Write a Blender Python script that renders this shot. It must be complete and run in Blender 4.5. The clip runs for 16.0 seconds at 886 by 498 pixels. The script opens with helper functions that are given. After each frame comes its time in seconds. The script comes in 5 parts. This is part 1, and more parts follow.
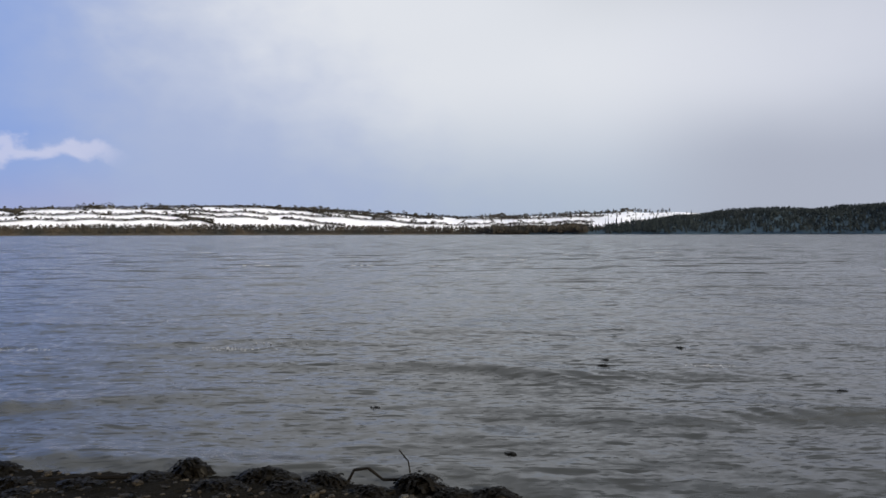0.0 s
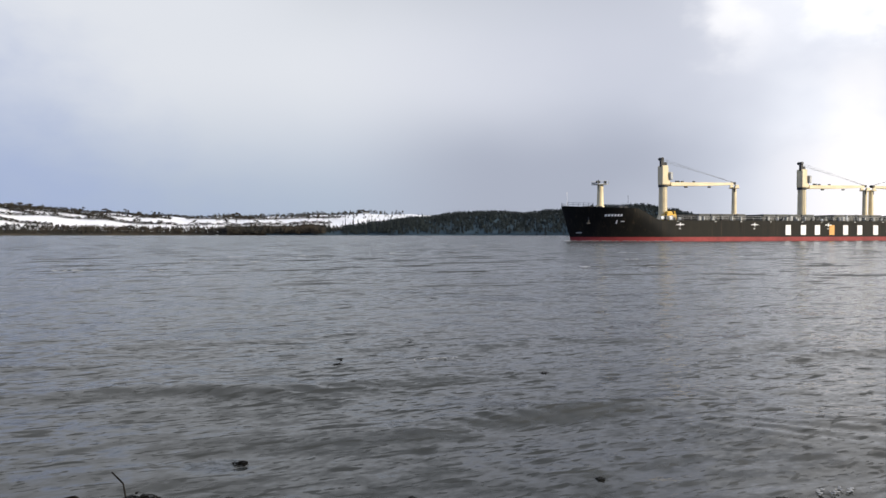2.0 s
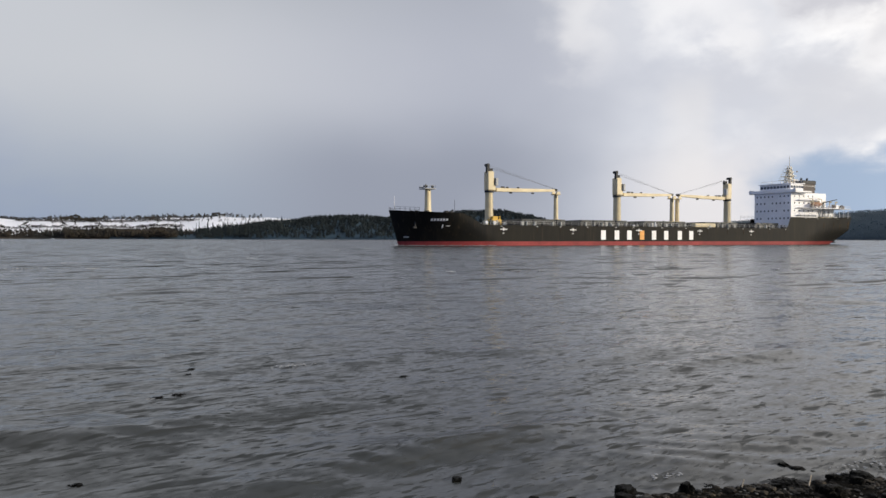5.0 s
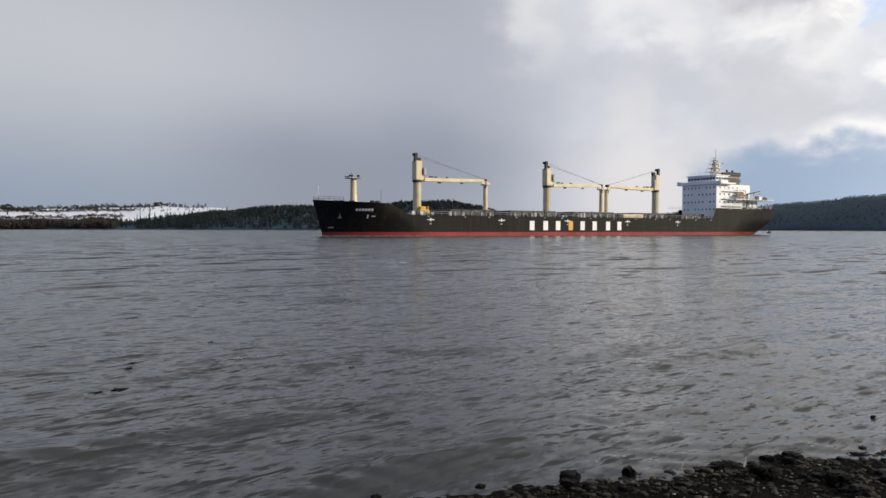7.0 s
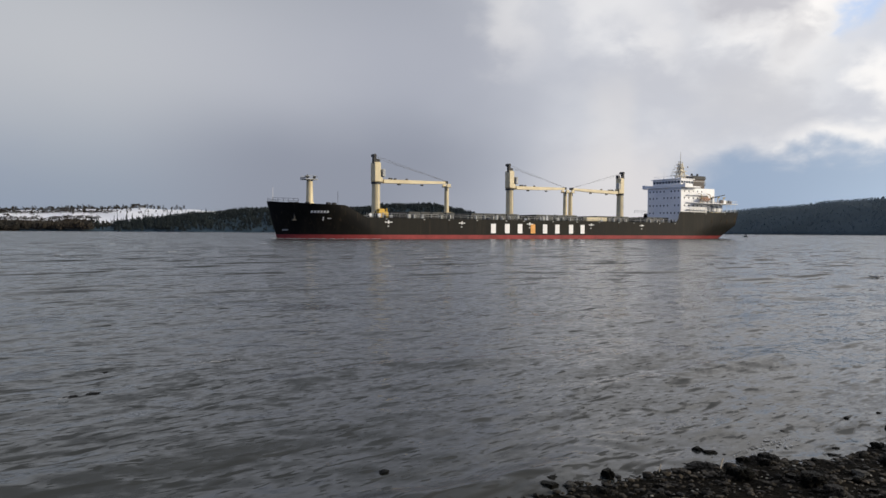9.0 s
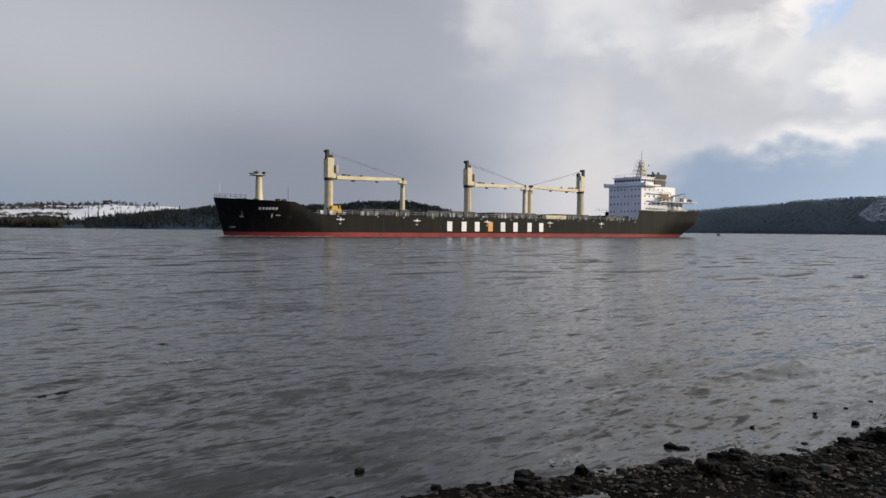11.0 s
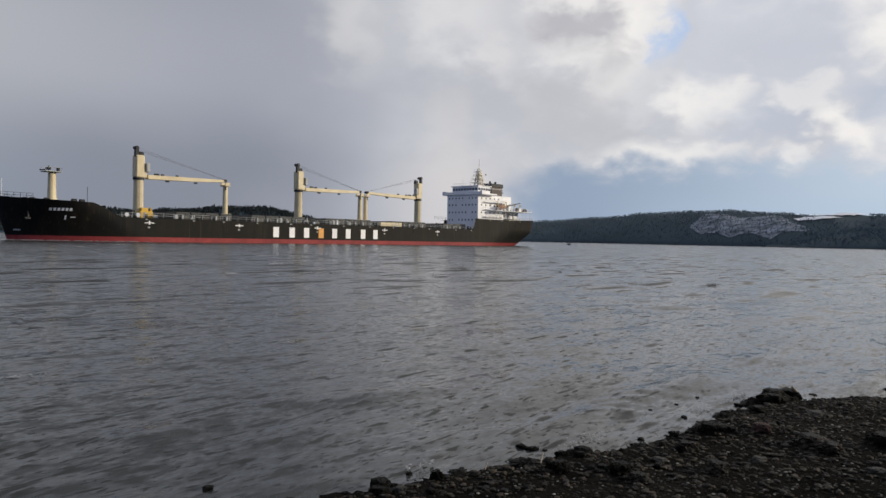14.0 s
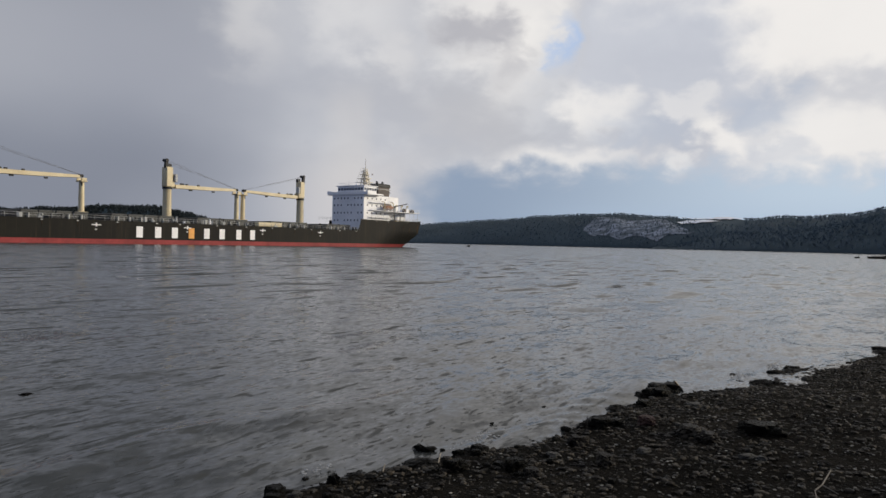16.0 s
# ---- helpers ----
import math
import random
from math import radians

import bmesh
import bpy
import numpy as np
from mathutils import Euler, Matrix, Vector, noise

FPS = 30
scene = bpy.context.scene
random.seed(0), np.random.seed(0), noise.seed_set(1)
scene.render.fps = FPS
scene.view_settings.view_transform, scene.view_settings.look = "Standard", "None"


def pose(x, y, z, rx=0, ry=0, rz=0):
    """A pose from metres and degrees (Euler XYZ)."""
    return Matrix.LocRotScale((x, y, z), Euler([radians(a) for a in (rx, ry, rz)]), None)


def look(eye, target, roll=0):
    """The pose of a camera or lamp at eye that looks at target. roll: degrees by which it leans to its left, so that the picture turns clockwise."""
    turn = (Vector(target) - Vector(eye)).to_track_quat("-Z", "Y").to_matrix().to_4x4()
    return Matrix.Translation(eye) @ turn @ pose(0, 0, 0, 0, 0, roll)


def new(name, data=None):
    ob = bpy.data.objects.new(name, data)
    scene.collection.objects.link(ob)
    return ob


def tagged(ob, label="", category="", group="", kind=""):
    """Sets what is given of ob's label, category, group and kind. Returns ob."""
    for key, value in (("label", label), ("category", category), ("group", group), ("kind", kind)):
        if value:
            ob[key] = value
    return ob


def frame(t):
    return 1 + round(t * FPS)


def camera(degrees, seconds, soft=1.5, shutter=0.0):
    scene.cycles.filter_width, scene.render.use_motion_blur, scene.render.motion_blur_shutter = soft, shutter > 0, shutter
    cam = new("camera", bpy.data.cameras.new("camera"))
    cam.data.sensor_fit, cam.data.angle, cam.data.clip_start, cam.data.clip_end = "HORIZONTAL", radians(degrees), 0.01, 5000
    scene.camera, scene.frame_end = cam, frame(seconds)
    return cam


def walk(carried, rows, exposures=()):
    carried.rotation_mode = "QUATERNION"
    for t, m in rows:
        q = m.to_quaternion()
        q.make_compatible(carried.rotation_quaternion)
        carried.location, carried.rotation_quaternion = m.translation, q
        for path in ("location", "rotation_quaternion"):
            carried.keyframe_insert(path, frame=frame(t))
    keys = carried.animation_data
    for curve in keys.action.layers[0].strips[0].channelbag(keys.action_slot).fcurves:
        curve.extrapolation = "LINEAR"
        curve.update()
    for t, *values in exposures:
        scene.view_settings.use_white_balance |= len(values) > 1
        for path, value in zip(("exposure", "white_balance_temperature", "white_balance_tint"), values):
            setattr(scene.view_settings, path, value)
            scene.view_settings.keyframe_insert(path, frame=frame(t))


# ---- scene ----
# ---- camera: a handheld pan from one spot on the beach ----
cam = camera(64.53, 16.0, soft=1.5)
EYE_H, ARM = 1.884, 0.156
PAN = [  # seconds, bearing, tilt, roll (degrees)
    (0.0, 0.98, -1.26, -0.14), (0.5, 7.07, -1.53, -0.07), (1.0, 12.57, -1.51, 0.06), (1.5, 17.8, -1.34, 0.12),
    (2.0, 22.14, -1.22, -0.03), (2.5, 25.58, -1.11, 0.04), (3.0, 27.74, -0.94, 0.03), (3.5, 29.27, -0.86, 0.09),
    (4.0, 30.67, -0.81, 0.1), (4.5, 32.02, -0.76, 0.1), (7.0, 37.55, -1.63, 0.12), (7.5, 37.94, -1.52, 0.12),
    (8.0, 38.42, -1.38, 0.18), (8.5, 38.8, -1.35, 0.24), (9.0, 39.12, -1.39, 0.31), (11.5, 42.27, -1.54, 0.57),
    (12.0, 43.97, -1.49, 0.7), (12.5, 45.85, -1.35, 0.82), (13.0, 47.9, -1.14, 0.86), (13.5, 50.06, -0.92, 1.02),
    (14.0, 52.28, -0.78, 1.12), (14.5, 54.56, -0.7, 1.17), (15.0, 56.85, -0.65, 1.22), (15.5, 58.87, -0.61, 1.25),
    (16.0, 60.37, -0.49, 1.26)]


def pan_pose(bearing, tilt, roll):
    a, b = radians(bearing), radians(tilt)
    eye = Vector((ARM * math.sin(a), ARM * math.cos(a), EYE_H))
    way = Vector((math.sin(a) * math.cos(b), math.cos(a) * math.cos(b), math.sin(b)))
    return look(eye, eye + way * 10, roll)


walk(cam, [(t, pan_pose(a, b, r)) for t, a, b, r in PAN],
     exposures=[(0.0, 0.15), (1.2, 0.22), (2.2, 0.16), (3.2, 0.07), (4.5, -0.15), (7.0, -0.3), (9.0, -0.4), (12.5, -0.5), (16.0, -0.64)])

# ---- world: broken winter cloud over a pale sky, low sun behind the right shoulder ----
SUN_AZ, SUN_EL = 140.0, 15.0
world = bpy.data.worlds.new("sky")
scene.world = world
world.use_nodes = True
wt = world.node_tree
wt.nodes.clear()


def wmath(op, a, b=None, clamp=False):
    n = wt.nodes.new("ShaderNodeMath")
    n.operation, n.use_clamp = op, clamp
    for i, v in enumerate((a, b)):
        if v is None:
            continue
        if isinstance(v, (int, float)):
            n.inputs[i].default_value = v
        else:
            wt.links.new(v, n.inputs[i])
    return n.outputs[0]


def wstep(v, lo, hi, smooth=True):
    n = wt.nodes.new("ShaderNodeMapRange")
    n.interpolation_type = "SMOOTHSTEP" if smooth else "LINEAR"
    wt.links.new(v, n.inputs["Value"])
    n.inputs["From Min"].default_value, n.inputs["From Max"].default_value = lo, hi
    return n.outputs["Result"]


def wbump(v, a, b, c, d):
    """1 between b and c, falling to 0 at a and d."""
    return wmath("MULTIPLY", wstep(v, a, b), wmath("SUBTRACT", 1.0, wstep(v, c, d)))


def wmix(f, a, b):
    n = wt.nodes.new("ShaderNodeMix")
    n.data_type = "RGBA"
    for i, v in ((0, f), (6, a), (7, b)):
        if isinstance(v, (int, float)):
            n.inputs[i].default_value = v
        elif isinstance(v, tuple):
            n.inputs[i].default_value = (*v, 1)
        else:
            wt.links.new(v, n.inputs[i])
    return n.outputs[2]


def wnoise(vec, scale, detail=6, rough=0.55, distort=0.0):
    n = wt.nodes.new("ShaderNodeTexNoise")
    wt.links.new(vec, n.inputs["Vector"])
    n.inputs["Scale"].default_value, n.inputs["Detail"].default_value = scale, detail
    n.inputs["Roughness"].default_value, n.inputs["Distortion"].default_value = rough, distort
    return n.outputs["Fac"]


def build_sky():
    tc = wt.nodes.new("ShaderNodeTexCoord")
    sep = wt.nodes.new("ShaderNodeSeparateXYZ")
    wt.links.new(tc.outputs["Generated"], sep.inputs[0])
    x, y, z = sep.outputs
    az = wmath("MULTIPLY", wmath("ARCTAN2", x, y), 57.2958)
    el = wmath("MULTIPLY", wmath("ARCSINE", z), 57.2958)
    # cloud texture space: bearing and elevation, the clouds flatter than wide
    comb = wt.nodes.new("ShaderNodeCombineXYZ")
    wt.links.new(wmath("MULTIPLY", az, 0.05), comb.inputs[0])
    wt.links.new(wmath("MULTIPLY", el, 0.075), comb.inputs[1])
    comb.inputs[2].default_value = 3.7
    p = comb.outputs[0]
    big, mid, fine = wnoise(p, 0.8, 4, 0.5), wnoise(p, 2.6, 5, 0.5, 0.2), wnoise(p, 7.0, 5, 0.5, 0.2)
    jit_a = wmath("ADD", wmath("MULTIPLY", wmath("SUBTRACT", mid, 0.5), 9.0), wmath("MULTIPLY", wmath("SUBTRACT", fine, 0.5), 5.0))
    jit_e = wmath("ADD", wmath("MULTIPLY", wmath("SUBTRACT", big, 0.5), 3.0), wmath("MULTIPLY", wmath("SUBTRACT", fine, 0.5), 4.5))
    azw, elw = wmath("ADD", az, jit_a), wmath("ADD", el, jit_e)
    wob = wmath("ADD", az, wmath("MULTIPLY", wmath("SUBTRACT", big, 0.5), 26.0))
    sky = wt.nodes.new("ShaderNodeTexSky")
    sky.sky_type, sky.sun_disc = "NISHITA", False
    sky.sun_elevation, sky.sun_rotation = radians(SUN_EL), radians(SUN_AZ)
    dim = wt.nodes.new("ShaderNodeMix")
    dim.data_type, dim.blend_type = "RGBA", "MULTIPLY"
    dim.inputs[0].default_value = 1.0
    wt.links.new(sky.outputs[0], dim.inputs[6])
    dim.inputs[7].default_value = (0.1, 0.1, 0.1, 1)
    clear = wmix(0.85, dim.outputs[2], (0.60, 0.90, 1.45))

    def blob(a0, a1, e0, e1, soft_a=3.0, soft_e=2.0):
        return wmath("MULTIPLY", wbump(azw, a0 - soft_a, a0 + soft_a, a1 - soft_a, a1 + soft_a),
                     wbump(elw, e0 - soft_e, e0 + soft_e, e1 - soft_e, e1 + soft_e))

    def lay(under, f, amount, colour):
        return wmix(wmath("MULTIPLY", f, amount), under, colour)
    # the veil: white high up, blue-grey low down, dull lavender grey over the ship
    veil = wmix(wstep(el, 1.0, 13.0), (0.38, 0.445, 0.55), (0.66, 0.685, 0.735))
    veil = lay(veil, wstep(wob, 10.0, 36.0), 0.9, wmix(wstep(el, 3.0, 16.0), (0.47, 0.505, 0.60), (0.535, 0.56, 0.65)))
    # two darker patches added, mostly above the view, to dim the water's reflections
    veil = lay(veil, wmath("MULTIPLY", wbump(az, 2.0, 16.0, 40.0, 52.0), wstep(el, 13.0, 27.0)), 0.8, (0.37, 0.40, 0.455))
    veil = lay(veil, wmath("MULTIPLY", wbump(az, -4.0, 12.0, 46.0, 66.0), wstep(el, 22.0, 45.0)), 0.7, (0.42, 0.45, 0.52))
    veil = lay(veil, wmath("MULTIPLY", wbump(az, 12.0, 27.0, 38.0, 48.0), wbump(el, -2.0, 0.0, 5.0, 12.0)), 0.85, (0.35, 0.38, 0.465))
    veil = lay(veil, wstep(wob, 33.0, 57.0), 0.85, (0.845, 0.87, 0.945))
    veil = lay(veil, wstep(az, 66.0, 84.0), 0.7, (0.92, 0.945, 1.04))
    # warm patch added high up, largely out of view, to warm the water
    veil = lay(veil, wmath("MULTIPLY", wbump(az, 46.0, 62.0, 100.0, 130.0), wstep(el, 17.0, 26.0)), 0.8, (1.06, 1.0, 0.97))
    # soft mottling of grey bellies and thin white places
    soft_lump = wstep(wmath("ADD", wmath("MULTIPLY", mid, 0.7), wmath("MULTIPLY", fine, 0.3)), 0.40, 0.62)
    veil = lay(veil, wmath("MULTIPLY", wstep(wob, 40.0, 58.0), wstep(elw, 5.0, 8.0)), 0.38, wmix(soft_lump, (0.74, 0.76, 0.84), (1.14, 1.15, 1.18)))
    veil = lay(veil, wmath("MULTIPLY", wstep(big, 0.42, 0.7), wstep(el, 4.0, 12.0)), 0.2, (0.8, 0.81, 0.85))
    cream, belly, slate = (1.45, 1.40, 1.34), (0.68, 0.68, 0.74), (0.72, 0.80, 0.95)
    for a0, a1, e0, e1, sa_, se_, k, colour in (
            (41.5, 46.5, 13.5, 20.0, 2.4, 2.5, 0.3, cream), (49.5, 56.5, 15.0, 24.0, 3.0, 2.5, 0.3, cream), (54.0, 57.5, 13.0, 15.8, 1.5, 1.4, 0.3, cream),
            (59.5, 69.5, 14.5, 26.0, 3.0, 2.5, 0.6, cream), (63.5, 69.0, 11.5, 19.0, 2.2, 2.2, 0.45, cream),
            (59.0, 65.6, 15.6, 18.2, 1.4, 0.9, 0.85, belly), (64.5, 67.8, 13.4, 15.4, 1.0, 0.8, 0.5, belly), (58.0, 67.0, 7.8, 13.0, 3.0, 2.0, 0.6, (0.80, 0.80, 0.84)),
            (71.0, 84.0, 10.5, 20.0, 2.0, 2.0, 0.6, (0.90, 0.94, 1.05)), (83.0, 110.0, 12.6, 30.0, 2.5, 1.5, 0.8, cream), (74.0, 84.0, 18.5, 30.0, 2.5, 2.0, 0.5, cream),
            (70.6, 75.6, 9.0, 12.6, 1.2, 1.2, 0.7, cream), (73.0, 78.5, 7.6, 10.6, 1.5, 1.0, 0.55, slate), (77.2, 81.0, 10.2, 12.4, 0.9, 0.6, 0.5, cream),
            (65.0, 74.6, 5.8, 7.6, 2.4, 1.0, 0.65, cream), (78.8, 81.4, 8.5, 10.2, 1.0, 0.8, 0.75, cream), (80.4, 84.4, 6.6, 9.0, 1.4, 1.0, 0.75, cream),
            (76.6, 78.6, 5.8, 7.2, 0.8, 0.7, 0.6, cream), (85.0, 110.0, 6.2, 11.0, 2.0, 1.4, 0.75, cream), (82.6, 87.0, 9.2, 12.0, 1.3, 1.0, 0.75, slate), (84.0, 88.0, 6.8, 8.4, 0.9, 0.5, 0.4, slate),
            (73.5, 82.5, 11.0, 17.0, 2.5, 2.2, 0.25, (0.76, 0.80, 0.90)), (51.0, 58.0, 9.5, 13.5, 3.0, 2.0, 0.4, (0.72, 0.73, 0.79))):
        veil = lay(veil, blob(a0, a1, e0, e1, sa_, se_), k, colour)
    # light behind the stern, and a pale shaft over it
    veil = lay(veil, wmath("MULTIPLY", wbump(az, 44.0, 53.5, 57.0, 60.5), wbump(el, -2.0, 0.5, 4.0, 9.0)), 0.75, (0.98, 0.94, 0.94))
    veil = lay(veil, wmath("MULTIPLY", wbump(az, 49.5, 52.5, 53.5, 55.0), wbump(el, 2.0, 5.0, 10.0, 13.5)), 0.4, (1.0, 0.97, 0.96))
    # blue-grey distance under the clouds beyond the stern
    lowband = wmath("MULTIPLY", wstep(azw, 55.5, 61.5), wmath("SUBTRACT", 1.0, wstep(elw, 4.6, 7.2)))
    veil = lay(veil, lowband, 0.9, wmix(wstep(az, 60.0, 92.0), (0.40, 0.525, 0.72), (0.80, 0.97, 1.15)))
    veil = lay(veil, wmath("MULTIPLY", wstep(az, 62.0, 76.0), wbump(el, -1.0, 0.2, 1.6, 4.5)), 0.5, (0.64, 0.80, 1.02))
    # gaps of clear sky
    slant = wmath("ADD", azw, wmath("MULTIPLY", elw, 1.15))
    veil = lay(veil, wmath("SUBTRACT", 1.0, wstep(slant, -14.0, 16.0)), 0.9, (0.33, 0.40, 0.60))
    gap = wmath("MULTIPLY", wmath("SUBTRACT", 1.0, wstep(azw, -36.0, -20.0)), wmath("SUBTRACT", 1.0, wstep(elw, 14.0, 34.0)))
    veil = lay(veil, gap, 0.8, (0.19, 0.31, 0.66))
    veil = lay(veil, blob(69.0, 70.4, 14.2, 17.2, 0.8, 1.2), 0.6, clear)
    shelf = wmath("MULTIPLY", wmath("SUBTRACT", 1.0, wstep(azw, -28.0, -20.0)), wmath("SUBTRACT", 1.0, wstep(el, 1.5, 5.5)))
    veil = lay(veil, shelf, 0.6, (0.36, 0.37, 0.54))
    wisp = wmath("MULTIPLY", wbump(elw, 4.6, 5.6, 6.0, 6.8), wmath("SUBTRACT", 1.0, wstep(azw, -28.0, -23.0)))
    veil = lay(veil, wisp, 0.45, (0.72, 0.69, 0.78))
    bg = wt.nodes.new("ShaderNodeBackground")
    wt.links.new(veil, bg.inputs[0])
    bg.inputs[1].default_value = 1.0
    out = wt.nodes.new("ShaderNodeOutputWorld")
    wt.links.new(bg.outputs[0], out.inputs[0])


build_sky()
sun = new("sun", bpy.data.lights.new("sun", "SUN"))
sun.data.energy, sun.data.angle, sun.data.color = 4.4, radians(2.0), (1.0, 0.88, 0.70)
sa, se = radians(SUN_AZ), radians(SUN_EL)
sun.matrix_world = look((math.sin(sa) * math.cos(se) * 50, math.cos(sa) * math.cos(se) * 50, math.sin(se) * 50), (0, 0, 0))


# ---- materials ----
def material(name, base, rough=0.7, vary=0.25, scale=3.0, fine=40.0, bump=0.3, depth=0.02, metal=0.0, tint=None, rand=0.0, coords="Object", spec=0.5):
    """Procedural paint, stone or plant: two scales of variation, a second tint and relief."""
    m = bpy.data.materials.new(name)
    m.use_nodes = True
    nt = m.node_tree
    b = nt.nodes["Principled BSDF"]
    b.inputs["Roughness"].default_value, b.inputs["Metallic"].default_value = rough, metal
    b.inputs["Specular IOR Level"].default_value = spec
    tc = nt.nodes.new("ShaderNodeTexCoord")
    n1, n2 = nt.nodes.new("ShaderNodeTexNoise"), nt.nodes.new("ShaderNodeTexNoise")
    for n, s, d in ((n1, scale, 4), (n2, fine, 6)):
        nt.links.new(tc.outputs[coords], n.inputs["Vector"])
        n.inputs["Scale"].default_value, n.inputs["Detail"].default_value = s, d
    mix = nt.nodes.new("ShaderNodeMix")
    mix.data_type = "RGBA"
    dark = tint or tuple(c * (1 - vary) for c in base)
    mix.inputs[6].default_value, mix.inputs[7].default_value = (*dark, 1), (*base, 1)
    ramp = nt.nodes.new("ShaderNodeMapRange")
    ramp.inputs["From Min"].default_value, ramp.inputs["From Max"].default_value = 0.35, 0.65
    nt.links.new(n1.outputs["Fac"], ramp.inputs["Value"])
    nt.links.new(ramp.outputs["Result"], mix.inputs[0])
    hsv = nt.nodes.new("ShaderNodeHueSaturation")
    nt.links.new(mix.outputs[2], hsv.inputs["Color"])
    val = nt.nodes.new("ShaderNodeMath")
    val.operation = "MULTIPLY_ADD"
    nt.links.new(n2.outputs["Fac"], val.inputs[0])
    val.inputs[1].default_value, val.inputs[2].default_value = vary * 2, 1 - vary
    src = val.outputs[0]
    if rand:
        geo, v2 = nt.nodes.new("ShaderNodeNewGeometry"), nt.nodes.new("ShaderNodeMath")
        v2.operation = "MULTIPLY_ADD"
        nt.links.new(geo.outputs["Random Per Island"], v2.inputs[0])
        v2.inputs[1].default_value, v2.inputs[2].default_value = rand * 2, 1 - rand
        v3 = nt.nodes.new("ShaderNodeMath")
        v3.operation = "MULTIPLY"
        nt.links.new(src, v3.inputs[0])
        nt.links.new(v2.outputs[0], v3.inputs[1])
        src = v3.outputs[0]
    nt.links.new(src, hsv.inputs["Value"])
    nt.links.new(hsv.outputs[0], b.inputs["Base Color"])
    if bump:
        bp = nt.nodes.new("ShaderNodeBump")
        bp.inputs["Strength"].default_value, bp.inputs["Distance"].default_value = bump, depth
        nt.links.new(n2.outputs["Fac"], bp.inputs["Height"])
        nt.links.new(bp.outputs[0], b.inputs["Normal"])
    return m


def water_material():
    """Silty water: smooth stretches broken by separate steep wavelets of three sizes."""
    m = bpy.data.materials.new("estuary_water")
    m.use_nodes = True
    nt = m.node_tree
    b = nt.nodes["Principled BSDF"]
    b.inputs["Base Color"].default_value = (0.034, 0.037, 0.0365, 1)
    b.inputs["Roughness"].default_value, b.inputs["IOR"].default_value = 0.16, 1.33
    tc = nt.nodes.new("ShaderNodeTexCoord")

    def calc(op, p, q):
        n = nt.nodes.new("ShaderNodeMath")
        n.operation = op
        for i, v in enumerate((p, q)):
            if isinstance(v, (int, float)):
                n.inputs[i].default_value = v
            else:
                nt.links.new(v, n.inputs[i])
        return n.outputs[0]

    def field(sx, sy, scale, lo, hi, turn, seed, detail=2.0, distort=0.3):
        mp, n, mr = nt.nodes.new("ShaderNodeMapping"), nt.nodes.new("ShaderNodeTexNoise"), nt.nodes.new("ShaderNodeMapRange")
        mp.inputs["Location"].default_value = (seed, seed * 0.7, 0)
        mp.inputs["Scale"].default_value = (sx, sy, 1)
        mp.inputs["Rotation"].default_value = (0, 0, radians(turn))
        nt.links.new(tc.outputs["Object"], mp.inputs[0])
        n.inputs["Scale"].default_value, n.inputs["Detail"].default_value = scale, detail
        n.inputs["Distortion"].default_value = distort
        nt.links.new(mp.outputs[0], n.inputs["Vector"])
        mr.interpolation_type = "SMOOTHSTEP"
        mr.inputs["From Min"].default_value, mr.inputs["From Max"].default_value = lo, hi
        nt.links.new(n.outputs["Fac"], mr.inputs["Value"])
        return mr.outputs["Result"]

    def tilt(scale, turn, seed, kx, ky, detail=3.0):
        """Small slopes in both directions, as (x, y)."""
        mp, n, sep = nt.nodes.new("ShaderNodeMapping"), nt.nodes.new("ShaderNodeTexNoise"), nt.nodes.new("ShaderNodeSeparateColor")
        mp.inputs["Location"].default_value = (seed, -seed, 0)
        mp.inputs["Scale"].default_value = (0.7, 1.3, 1)
        mp.inputs["Rotation"].default_value = (0, 0, radians(turn))
        nt.links.new(tc.outputs["Object"], mp.inputs[0])
        nt.links.new(mp.outputs[0], n.inputs["Vector"])
        n.inputs["Scale"].default_value, n.inputs["Detail"].default_value = scale, detail
        nt.links.new(n.outputs["Color"], sep.inputs[0])
        return [calc("MULTIPLY", calc("SUBTRACT", sep.outputs[i], 0.5), k) for i, k in ((0, kx), (1, ky))]

    windy = field(1.0, 1.0, 0.10, 0.30, 0.62, 0, 5.0)
    gusty = calc("MULTIPLY_ADD", windy, 0.6)
    gusty.node.inputs[2].default_value = 0.5
    x, y = tilt(0.8, 12, 1.0, 0.16, 0.34)
    for p, q in (tilt(4.5, 25, 2.0, 0.26, 0.46), tilt(15.0, 5, 3.0, 0.20, 0.30)):
        x, y = calc("ADD", x, p), calc("ADD", y, q)
    # the steep leading faces of separate wavelets lean the way the waves run
    away, reach = nt.nodes.new("ShaderNodeVectorMath"), nt.nodes.new("ShaderNodeMapRange")
    away.operation = "LENGTH"
    nt.links.new(tc.outputs["Object"], away.inputs[0])
    nt.links.new(away.outputs["Value"], reach.inputs["Value"])
    reach.inputs["From Min"].default_value, reach.inputs["From Max"].default_value = 14.0, 50.0
    open_water = reach.outputs["Result"]  # larger waves off the sheltered shallows
    face = None
    for sx, sy, scale, lo, hi, turn, lean, seed in ((0.5, 1.6, 0.32, 0.57, 0.70, 4, 0.85, 8.0), (0.5, 1.6, 0.75, 0.57, 0.70, 10, 0.85, 9.0)):
        f = calc("MULTIPLY", calc("MULTIPLY", field(sx, sy, scale, lo, hi, turn, seed), lean), open_water)
        face = f if face is None else calc("MAXIMUM", face, f)
